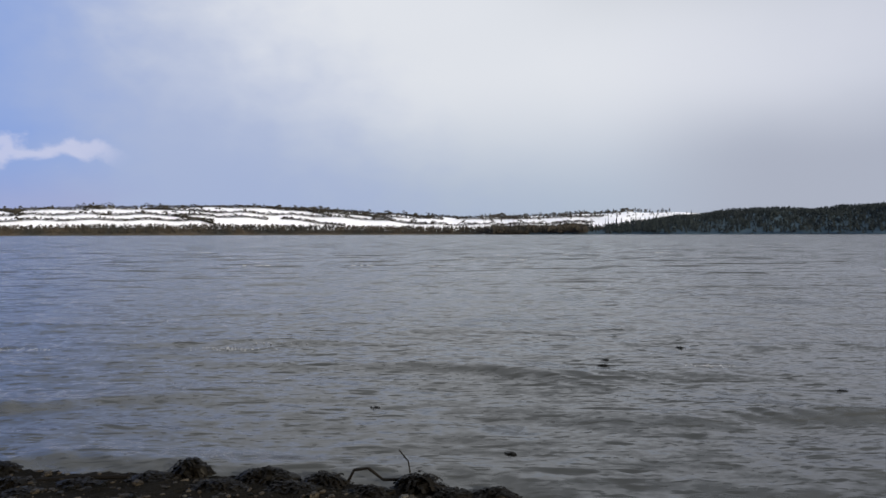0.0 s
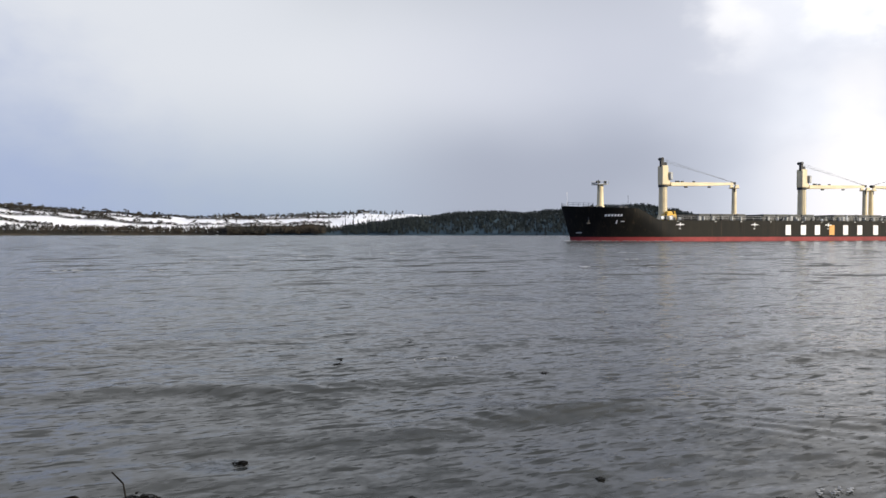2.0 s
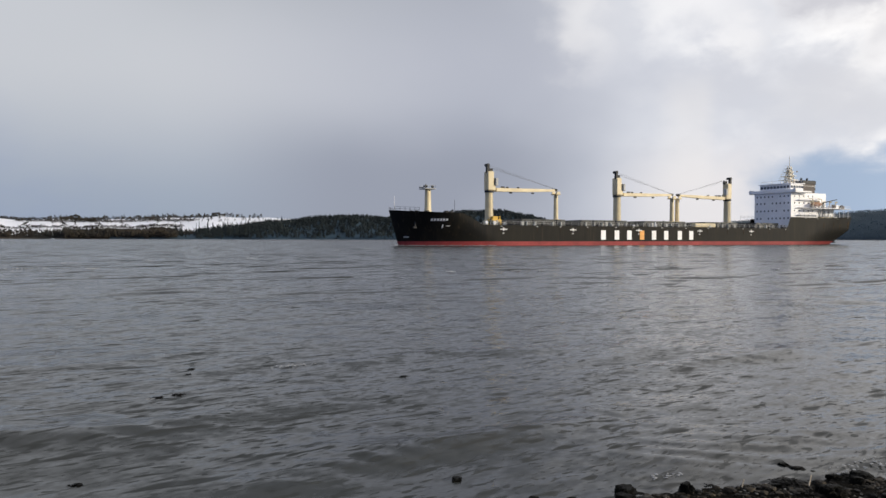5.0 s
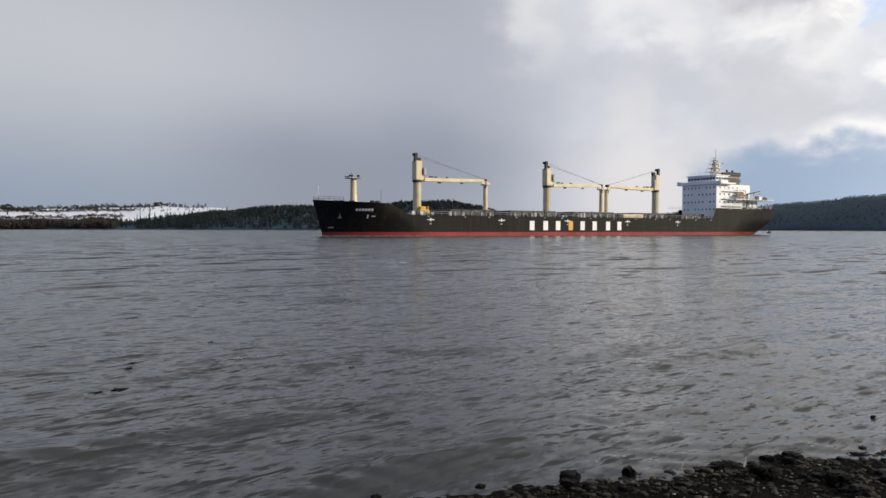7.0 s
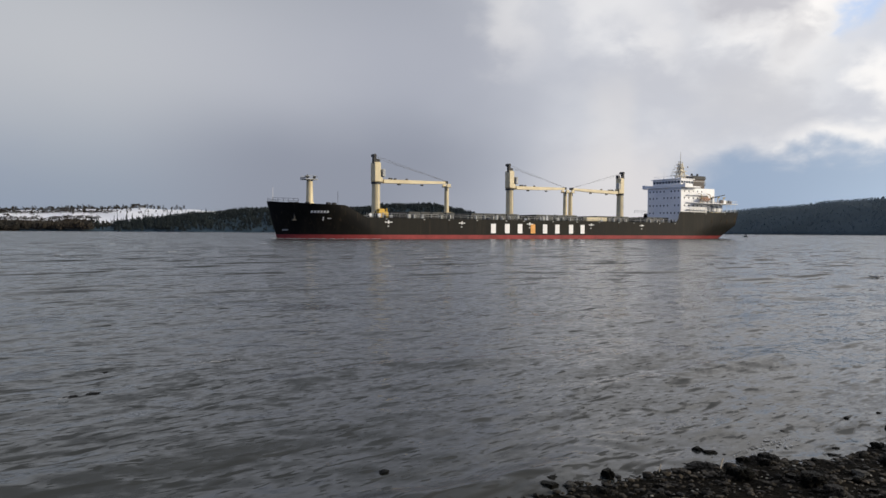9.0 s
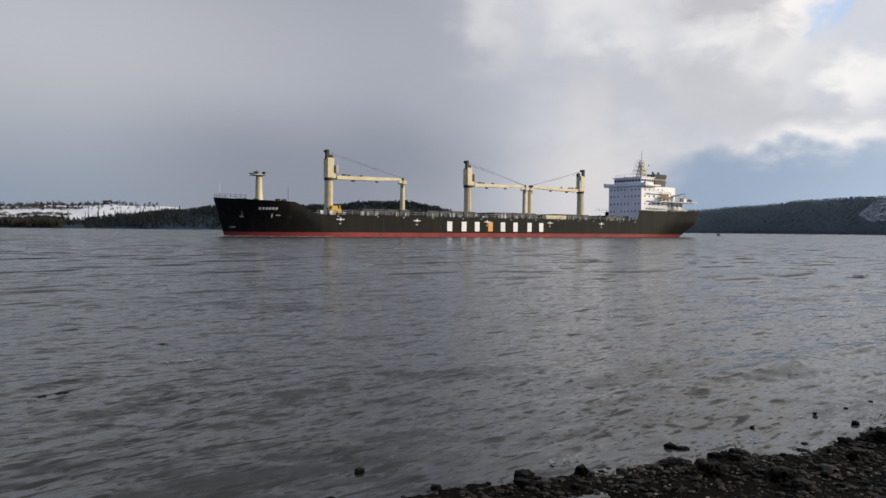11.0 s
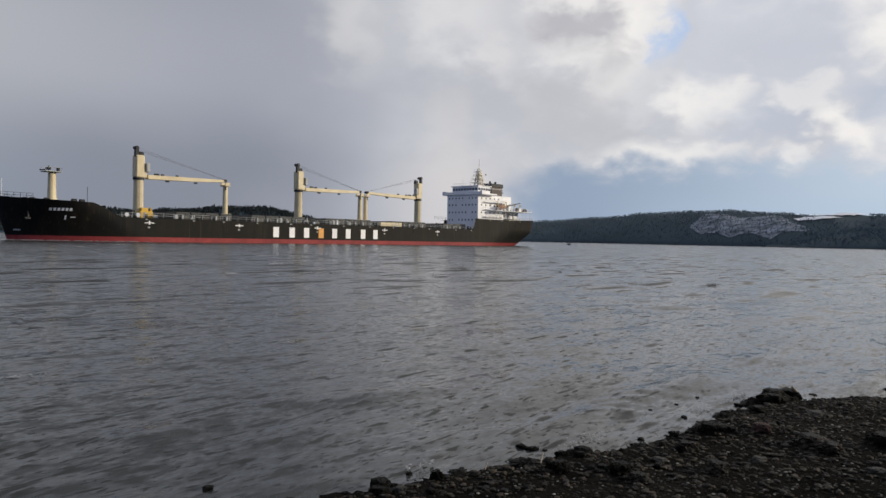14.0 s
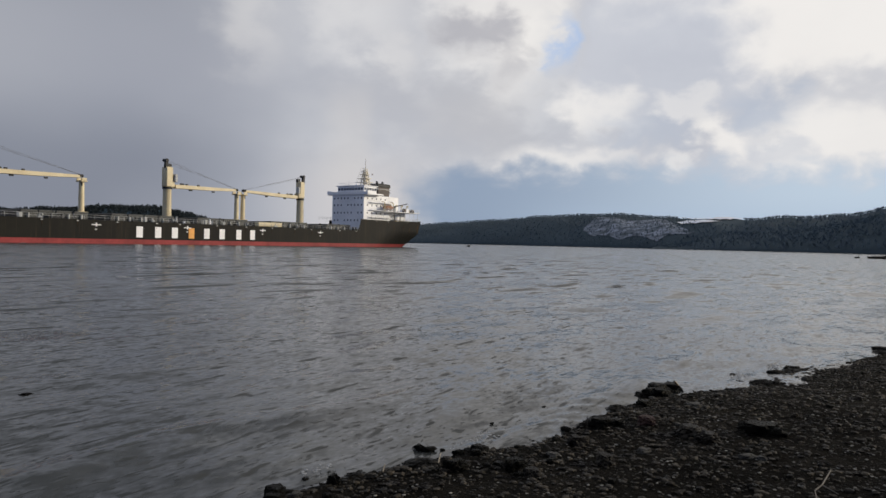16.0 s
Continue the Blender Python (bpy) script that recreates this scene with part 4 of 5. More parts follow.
stick("driftwood_log", [(-2.95, 5.42, 0.045), (-2.65, 5.45, 0.055), (-2.3, 5.47, 0.05)], 0.02, WETWOOD, "dark waterlogged branch lying on the tide line")
stick("branch", [(-0.62, 5.4, 0.03), (-0.58, 5.4, 0.11), (-0.47, 5.38, 0.13), (-0.36, 5.36, 0.05), (-0.15, 5.3, 0.07)], 0.012, WETWOOD, "thin bare crooked branch caught in wrack")
stick("branch", [(-0.15, 5.3, 0.08), (-0.17, 5.32, 0.2), (-0.24, 5.34, 0.28)], 0.006, WETWOOD, "thin bare upright twig caught in wrack")
stick("twig", [(5.15, 2.93, 0.07), (5.31, 3.0, 0.10)], 0.006, TWIG, "short bleached twig on dark wrack")
stick("twig", [(4.74, 3.2, 0.06), (4.84, 3.25, 0.085)], 0.005, TWIG, "short bleached twig on dark wrack")
stick("twig", [(9.62, 1.9, 0.10), (9.48, 1.92, 0.17)], 0.016, TWIG, "bleached stick leaning on a weedy rock")
stick("twig", [(5.4, 0.18, 0.225), (5.55, 0.2, 0.255), (5.67, 0.16, 0.265), (6.02, 0.11, 0.285)], 0.005, TWIG, "pale bent twig above the shingle")
stick("twig", [(5.67, 0.16, 0.265), (5.62, 0.06, 0.235)], 0.004, TWIG, "pale bent twig above the shingle")


# ---- a buoy astern of the ship and a low reef ----
def build_buoy():
    buoy = new("buoy")
    buoy.matrix_world = pose(368, 192, 0)
    tagged(buoy, "small dark channel buoy riding on the water", "buoy")
    part("float", rod(rod(fresh(), (0, 0, -0.4), (0, 0, 0.6), 1.25, 1.1, 16), (0, 0, 0.6), (0, 0, 0.9), 1.1, 0.5, 16), STEEL, buoy)
    bm = fresh()
    for k in range(4):
        a = k * 1.571
        rod(bm, (math.cos(a) * 0.5, math.sin(a) * 0.5, 0.8), (math.cos(a) * 0.2, math.sin(a) * 0.2, 1.9), 0.06, n=5)
    part("cage", bm, STEEL, buoy)


build_buoy()
for i, (x, y, w, h) in enumerate(((246, -9.5, 7.0, 1.1), (252, -13.0, 9.0, 1.3), (248, -4.0, 1.6, 0.7))):
    rock(x, y, w, h, ROCK, "low dark reef standing out of the water", "reef", "reef", i=i, sink=0.25, z=0.0)


# ---- the bulk carrier: origin at the stem, x forward, y to port, z from the waterline ----
SHIP_HALF = 11.8


RUSTY = material("faded_orange_paint", (0.28, 0.13, 0.06), 0.6, 0.3, 0.6, 3.0, 0.1, 0.02)
WIRE = material("galvanised_wire", (0.16, 0.165, 0.175), 0.5, 0.2, 0.5, 3.0, 0, metal=0.0)
RUSTSTREAK = material("dull_rust", (0.055, 0.036, 0.020), 0.8, 0.4, 0.8, 4.0, 0.1, 0.02, tint=(0.026, 0.020, 0.013), spec=0.1)
MASTPAINT = material("pale_cream_paint", (0.80, 0.74, 0.60), 0.5, 0.12, 0.3, 2.5, 0.1, 0.02)
HATCH = material("dark_hatch_paint", (0.05, 0.055, 0.052), 0.6, 0.4, 0.5, 3.0, 0.1, 0.02, tint=(0.025, 0.026, 0.026))


def stem(z):
    return 2.7 - 0.29 * z if z > 0 else 2.7


def stern_end(z):
    return 175.4 + 0.38 * z if z > 0 else 175.4 + z * 2


def top_z(s):
    return float(np.interp(s, [0, 3, 10, 16, 18, 19.8, 21.5, 142.6, 143.0, 165, 190], [9.3, 9.0, 8.6, 8.4, 7.4, 6.3, 5.5, 5.5, 9.4, 9.3, 9.9]))


def half_breadth(s, z):
    k = max(0.0, s - stem(z))
    fore_len = 26 - 1.3 * max(z, 0)
    fore = math.sin(min(1, k / fore_len) * math.pi / 2) ** 0.75
    left = max(0.0, stern_end(z) - s)
    aft_len = 30 - 1.6 * max(z, 0)
    wide = 0.3 + 0.5 * min(1, max(0, z) / 5)
    aft = wide + (1 - wide) * math.sin(min(1, left / aft_len) * math.pi / 2)
    return SHIP_HALF * fore * aft


def hull_shell(z_of, levels, nq=110):
    """Both sides and the transom between two height rules."""
    bm = fresh()
    for side in (1, -1):
        cols = []
        for q in range(nq + 1):
            k = q / nq
            k = k * k * (3 - 2 * k) * 0.35 + k * 0.65
            s_nom = 190 * k
            col = []
            for p in levels:
                z = z_of(s_nom, p, side)
                s = s_nom + stem(z) * (1 - k) ** 8 + (stern_end(z) - 190) * k ** 8
                col.append(bm.verts.new((-s, side * half_breadth(s, z), z)))
            cols.append(col)
        for a, b in zip(cols, cols[1:]):
            for i in range(len(levels) - 1):
                vs = (a[i], b[i], b[i + 1], a[i + 1])
                bm.faces.new(vs if side < 0 else vs[::-1])
        if side == 1:
            last = cols[-1]
        else:
            for i in range(len(levels) - 1):
                bm.faces.new((last[i], cols[-1][i], cols[-1][i + 1], last[i + 1]))
    bmesh.ops.remove_doubles(bm, verts=bm.verts, dist=0.002)
    for f in bm.faces:
        f.smooth = True
    return bm


def deck_strip(s0, s1, z_of, inset=0.15, n=40):
    bm = fresh()
    row = []
    for i in range(n + 1):
        s = s0 + (s1 - s0) * i / n
        z = z_of(s)
        h = max(0.05, half_breadth(s, z) - inset)
        row.append((bm.verts.new((-s, h, z)), bm.verts.new((-s, -h, z))))
    for a, b in zip(row, row[1:]):
        bm.faces.new((a[0], b[0], b[1], a[1]))
    return bm


def railing(parent, s0, s1, step, z_of, side, height=1.05, mat=None):
    bm = fresh()
    n = max(2, int((s1 - s0) / step))
    pts = []
    for i in range(n + 1):
        s = s0 + (s1 - s0) * i / n
        z = z_of(s)
        y = side * (half_breadth(s, z) - 0.2)
        pts.append(Vector((-s, y, z)))
        rod(bm, pts[-1], pts[-1] + Vector((0, 0, height)), 0.045, n=5)
    for a, b in zip(pts, pts[1:]):
        for k in (0.5, 1.0):
            rod(bm, a + Vector((0, 0, height * k)), b + Vector((0, 0, height * k)), 0.035, n=5)
    return part("railing", bm, mat or GREYPAINT, parent)


def deck_crane(ship, s, way):
    """A pedestal crane with its jib lowered; way: 1 points the jib aft, -1 forward."""
    x = -s
    crane = part("crane_column", rod(rod(fresh(), (x, 0, 5.3), (x, 0, 14.9), 1.2, 1.1, 20), (x, 0, 5.3), (x, 0, 7.0), 1.55, 1.35, 20), CREAM, ship, "cream crane column")
    part("slew_ring", rod(fresh(), (x, 0, 14.85), (x, 0, 15.4), 1.3, n=20), STEEL, crane, "black slewing ring")
    bm = fresh()
    box(bm, (x, 0, 18.1), (2.2, 2.3, 5.5), 0.3)
    box(bm, (x - way * 0.9, 0, 16.2), (1.4, 2.2, 1.6), 0.15)
    part("crane_house", bm, CREAM, crane)
    bm = fresh()
    box(bm, (x + way * 0.75, 0.5, 21.6), (1.0, 0.8, 2.4), 0.12)
    box(bm, (x - way * 0.65, -0.4, 21.2), (1.2, 1.0, 1.1), 0.12)
    rod(bm, (x + way * 0.75, -0.7, 22.6), (x + way * 0.75, 1.0, 22.6), 0.42, n=12)
    part("sheave_head", bm, STEEL, crane, "black sheave head")
    part("operator_cab", box(fresh(), (x - way * 1.75, 0.9, 17.9), (0.9, 1.3, 2.2), 0.15), GREYPAINT, crane)
    # jib: one tapered box girder
    bm = fresh()
    tip = 22.6
    ends = []
    for a, y, z0, z1 in ((2.0, 0.95, 15.2, 16.2), (13.0, 0.8, 15.4, 16.35), (tip, 0.55, 15.85, 16.5)):
        ends.append([bm.verts.new((x - way * a, yy, zz)) for yy, zz in ((-y, z0), (y, z0), (y, z1), (-y, z1))])
    for p, q in zip(ends, ends[1:]):
        for i in range(4):
            bm.faces.new((p[i], p[(i + 1) % 4], q[(i + 1) % 4], q[i]))
    bm.faces.new(ends[0])
    bm.faces.new(ends[-1][::-1])
    bmesh.ops.recalc_face_normals(bm, faces=bm.faces)
    part("jib", bm, CREAM, crane)
    bm = fresh()
    for a, z, w in ((4.3, 16.5, 1.2), (5.8, 16.45, 0.7), (9.5, 16.5, 0.6), (14.5, 15.1, 0.8), (7.0, 15.0, 0.9)):
        part("jib_lamp", box(fresh(), (x - way * a, 0.4, z), (w, 0.5, 0.4), 0.06), STEEL, crane)
    box(bm, (x - way * (tip + 0.2), 0, 16.3), (1.1, 1.2, 0.7), 0.15)
    box(bm, (x - way * (tip + 0.3), 0.5, 14.6), (0.35, 0.35, 1.5), 0.08)
    rod(bm, (x - way * (tip + 0.3), 0.5, 14.6), (x - way * (tip + 0.3), 0.5, 16.2), 0.06, n=5)
    part("hook_block", bm, STEEL, crane, "dark hook block")
    for dy, dz in ((0.55, 22.7), (0.15, 22.5), (-0.3, 22.3), (0.35, 21.9)):
        part("hoist_wire", rod(fresh(), (x + way * 0.7, dy, dz), (x - way * tip, dy * 0.6, 16.6), 0.022, n=5), WIRE, crane, "thin steel wire")
    bm = fresh()
    for i in range(14):
        z = 5.6 + i * 0.66
        rod(bm, (x + 0.25, 1.5, z), (x - 0.25, 1.5, z), 0.03, n=4)
    for d in (0.27, -0.27):
        rod(bm, (x + d, 1.52, 5.5), (x + d, 1.42, 15), 0.04, n=4)
    part("ladder", bm, GREYPAINT, crane)


def jib_rest(ship, s):
    x = -s
    bm = fresh()
    rod(bm, (x, 0, 5.3), (x, 0, 14.9), 0.72, 0.62, 16)
    box(bm, (x, 0, 15.0), (1.6, 2.6, 0.35), 0.08)
    for y in (1.15, -1.15):
        box(bm, (x, y, 15.4), (1.2, 0.3, 0.8), 0.06)
    box(bm, (x, 0, 7.4), (2.2, 2.2, 0.4), 0.08)
    part("jib_rest", bm, CREAM, ship)


def hatch(ship, s0, s1):
    bm = box(fresh(), (-(s0 + s1) / 2, 0, 6.0), (s1 - s0, 16.4, 1.3), 0.08)
    n = int((s1 - s0) / 1.5)
    for i in range(n + 1):
        s = s0 + 0.2 + (s1 - s0 - 0.4) * i / n
        if i % 2:
            part("stay", box(fresh(), (-s, 8.5, 5.95), (0.3, 0.6, 1.2)), GREYPAINT, ship)
    coaming = part("hatch_coaming", bm, HATCH, ship)
    bm = fresh()
    k = 4
    for i in range(k):
        w = (s1 - s0) / k
        box(bm, (-(s0 + w * (i + 0.5)), 0, 6.98), (w - 0.15, 17.0, 0.62), 0.12)
    part("hatch_cover", bm, HATCH, coaming, "dark steel hatch covers")


def hull_plate(ship, name, s, z, w, h, mat, label="", side=1):
    """A flat painted mark that lies on the side plating."""
    bm = fresh()
    pts = []
    for ds, dz in ((-w / 2, -h / 2), (w / 2, -h / 2), (w / 2, h / 2), (-w / 2, h / 2)):
        pts.append(bm.verts.new((-(s + ds), side * (half_breadth(s + ds, z + dz) + 0.05), z + dz)))
    f = bm.faces.new(pts)
    r = bmesh.ops.extrude_face_region(bm, geom=[f])
    for v in r["geom"]:
        if isinstance(v, bmesh.types.BMVert):
            v.co.y -= side * 0.04
    bmesh.ops.recalc_face_normals(bm, faces=bm.faces)
    return part(name, bm, mat, ship, label)


def superstructure(ship):
    s0, s1, w = 148.4, 163.0, 7.5
    bm = box(fresh(), (-(s0 + s1) / 2, 0, 12.0), (s1 - s0, 2 * w, 12.4), 0.06)
    house = part("deckhouse", bm, WHITE, ship, "white deckhouse")
    # ports on the front and the near side, four decks
    for zi, z in enumerate((9.2, 11.9, 14.6, 17.0)):
        for i in range(9):
            if (zi, i) in ((0, 2), (1, 6), (2, 3), (3, 5)):
                continue
            y = -w + 1.2 + i * 1.6
            part("window", box(fresh(), (-s0 + 0.02, y, z), (0.06, 0.5, 0.6), 0.02), GLASS, house)
        for i in range(5):
            part("window", box(fresh(), (-(s0 + 2.0 + i * 2.4), w + 0.02, z), (0.5, 0.06, 0.6), 0.02), GLASS, house)
    for z in (10.6, 13.2, 15.9):
        bm = fresh()
        box(bm, (-(s0 + s1) / 2 - 1.5, w + 0.5, z - 0.25), (s1 - s0 - 3, 1.1, 0.14))
        for i in range(9):
            x = -(s0 + 3.2 + i * 1.35)
            rod(bm, (x, w + 1.0, z - 0.2), (x, w + 1.0, z + 0.85), 0.04, n=4)
        for k in (0.35, 0.85):
            rod(bm, (-(s0 + 3), w + 1.0, z + k), (-s1, w + 1.0, z + k), 0.035, n=4)
        part("side_gallery", bm, WHITE, house)
    # bridge with its wings
    bm = box(fresh(), (-152.3, 0, 18.45), (8.6, 19.2, 0.5), 0.06)
    box(bm, (-149.0, 9.2, 19.1), (2.2, 0.9, 1.1), 0.08)
    box(bm, (-149.0, -9.2, 19.1), (2.2, 0.9, 1.1), 0.08)
    box(bm, (-148.1, 0, 18.95), (0.12, 18.8, 0.7))
    bridge = part("bridge", bm, WHITE, ship, "white navigation bridge")
    bm = fresh()
    box(bm, (-153.2, 0, 20.05), (7.0, 12.6, 2.7), 0.15)
    box(bm, (-153.2, 0, 21.5), (7.8, 13.4, 0.3), 0.08)
    part("wheelhouse", bm, WHITE, bridge)
    for i in range(9):
        part("window", box(fresh(), (-149.68, -5.4 + i * 1.35, 20.35), (0.1, 1.05, 0.85), 0.03), GLASS, bridge)
    for i in range(5):
        part("window", box(fresh(), (-(150.5 + i * 1.35), 6.32, 20.35), (1.05, 0.1, 0.85), 0.03), GLASS, bridge)
    bm = fresh()
    for y in (5.8, -5.8):
        for i in range(7):
            rod(bm, (-150 - i * 1.1, y, 21.6), (-150 - i * 1.1, y, 22.6), 0.04, n=4)
        rod(bm, (-150, y, 22.6), (-156.6, y, 22.6), 0.04, n=4)
    rod(bm, (-150, 5.8, 22.6), (-150, -5.8, 22.6), 0.04, n=4)
    part("railing", bm, WHITE, bridge)
    # radar mast
    bm = fresh()
    rod(bm, (-157.5, 0, 21.4), (-157.5, 0, 27.2), 1.1, 0.6, 10)
    rod(bm, (-157.5, 0, 27.2), (-157.5, 0, 32.0), 0.16, 0.07, 6)
    for dx, dy in ((0.9, 0.9), (0.9, -0.9), (-0.9, 0.9), (-0.9, -0.9)):
        rod(bm, (-157.5 + dx * 1.5, dy * 1.5, 21.4), (-157.5 + dx * 0.4, dy * 0.4, 28.4), 0.24, 0.16, 6)
    for z in (22.4, 23.9, 25.4, 26.8):
        k = 1.35 - (z - 21.4) * 0.14
        for p, q in (((k, k), (k, -k)), ((k, -k), (-k, -k)), ((-k, -k), (-k, k)), ((-k, k), (k, k))):
            rod(bm, (-157.5 + p[0], p[1], z), (-157.5 + q[0], q[1], z + 0.7), 0.07, n=5)
    for z, a in ((23.3, 3.4), (24.7, 2.8), (26.2, 2.0), (27.5, 1.3)):
        box(bm, (-157.0, 0, z), (a, a * 1.7, 0.16), 0.03)
        for y in (a * 0.8, -a * 0.8):
            rod(bm, (-156.0, y, z), (-156.0, y, z + 0.9), 0.05, n=4)
        rod(bm, (-157.0 + a * 0.4, a * 0.8, z + 0.9), (-157.0 + a * 0.4, -a * 0.8, z + 0.9), 0.05, n=4)
    for y in (1.7, -1.7):
        rod(bm, (-157.2, y, 21.4), (-157.5, 0, 25.5), 0.14, n=6)
    mast = part("radar_mast", bm, MASTPAINT, ship, "cream radar mast with platforms")
    for z, w2 in ((24.1, 2.6), (27.0, 1.8)):
        part("radar_scanner", box(fresh(), (-156.0, 0.3, z), (0.25, w2, 0.25), 0.05), WHITE, mast)
    part("signal_flag", box(fresh(), (-159.6, 1.5, 26.4), (0.7, 0.05, 0.5)), BROWN, mast)
    for x, y, z in ((-150.6, 4.5, 23.8), (-152.0, -3.0, 24.5), (-151.2, 1.5, 23.4)):
        part("aerial", rod(rod(fresh(), (x, y, 21.6), (x, y, z), 0.05, 0.03, 5), (x, y, 21.6), (x, y, 22.3), 0.28, 0.22, 8), WHITE, ship)
    # funnel
    bm = fresh()
    box(bm, (-165.4, 0, 20.4), (7.6, 4.6, 4.4), 0.7)
    fun = part("funnel", bm, BROWN, ship, "brown funnel with a black top and pale band")
    part("funnel_band", box(fresh(), (-165.4, 0, 21.3), (7.7, 4.7, 0.5), 0.2), GREYPAINT, fun)
    bm = box(fresh(), (-165.4, 0, 22.6), (7.8, 4.8, 1.5), 0.3)
    for z in (20.0, 20.5):
        box(bm, (-165.4, 0, z), (7.68, 4.68, 0.22), 0.05)
    for i in range(4):
        rod(bm, (-163.0 - i * 1.6, 0.6 * (-1) ** i, 23.0), (-163.3 - i * 1.6, 0.6 * (-1) ** i, 24.2), 0.36, n=10)
    part("funnel_top", bm, STEEL, fun, "black funnel top with exhaust pipes")
    bm = box(fresh(), (-165.6, 0, 14.2), (8.6, 11.5, 8.4), 0.1)
    box(bm, (-170.0, 0, 11.4), (6.0, 13.6, 2.9), 0.1)
    casing = part("engine_casing", bm, WHITE, ship)
    for i in range(4):
        part("door", box(fresh(), (-(163.5 + i * 2.1), 6.85, 11.0), (0.8, 0.1, 1.8), 0.03), GREYPAINT, casing)
    bm = fresh()
    box(bm, (-166.0, 7.6, 12.75), (22, 6.2, 0.18))
    box(bm, (-166.0, -7.6, 12.75), (22, 6.2, 0.18))
    for i in range(9):
        rod(bm, (-(156 + i * 2.5), 10.2, 9.4), (-(156 + i * 2.5), 10.2, 12.7), 0.07, n=5)
        rod(bm, (-(156 + i * 2.5), 10.5, 12.8), (-(156 + i * 2.5), 10.5, 13.8), 0.04, n=4)
    for k in (13.3, 13.8):
        rod(bm, (-155.5, 10.5, k), (-177, 10.5, k), 0.04, n=4)
    part("boat_deck", bm, WHITE, ship, "white boat deck on posts")
    # provision crane, stores and boat
    bm = fresh()
    rod(bm, (-164.5, 8.4, 12.8), (-164.5, 8.4, 15.0), 0.35, 0.3, 8)
    rod(bm, (-164.5, 8.4, 14.8), (-172.0, 8.6, 16.2), 0.22, 0.12, 6)
    part("provision_crane", bm, STEEL, ship, "dark stores crane")
    bm = fresh()
    bmesh.ops.create_uvsphere(bm, u_segments=14, v_segments=8, radius=1, matrix=Matrix.Translation((-160.0, 9.0, 14.2)) @ Matrix.Diagonal((2.8, 0.9, 0.85, 1)))
    part("lifeboat", bm, RUSTY, ship, "faded orange enclosed lifeboat")
    for x in (-157.6, -162.4):
        bm = rod(fresh(), (x, 9.6, 12.8), (x, 9.3, 16.0), 0.16, n=6)
        part("davit", rod(bm, (x, 9.3, 16.0), (x, 7.8, 16.3), 0.14, n=6), CREAM, ship)
    rng = random.Random(16)
    for i in range(22):
        x, y, z = -rng.uniform(157, 176), rng.uniform(7.4, 10.2), 12.84
        h = rng.uniform(0.5, 1.5)
        part("deck_fitting", box(fresh(), (x, y, z + h / 2), (rng.uniform(0.4, 1.6), rng.uniform(0.4, 0.9), h), 0.06), rng.choice((WHITE, CREAM, STEEL, BROWN, GREYPAINT)), ship)
    for i in range(5):
        x = -(159 + i * 3.3)
        part("vent_post", rod(rod(fresh(), (x, 7.9, 12.8), (x, 7.9, 15.2), 0.16, n=6), (x, 7.9, 15.2), (x - 0.5, 8.2, 15.2), 0.3, n=8), CREAM, ship)
    rng = random.Random(6)
    for i in range(26):
        x = -rng.uniform(170, 177)
        y = rng.uniform(-5, 6)
        h = rng.uniform(0.6, 1.6)
        part("deck_fitting", box(fresh(), (x, y, 9.0 + h / 2), (rng.uniform(0.5, 1.4), rng.uniform(0.5, 1.2), h), 0.08), rng.choice((WHITE, GREYPAINT, STEEL, CREAM)), ship)
    bm = fresh()
    rod(bm, (-176.0, 0, 9), (-176.0, 0, 13.0), 0.12, n=6)
    box(bm, (-176.0, 0, 12.2), (1.4, 2.4, 0.2), 0.04)
    part("stern_light_mast", bm, WHITE, ship)
    part("ensign_staff", rod(fresh(), (-178.0, 0, 9.0), (-179.0, 0, 12.0), 0.06, n=5), WHITE, ship)


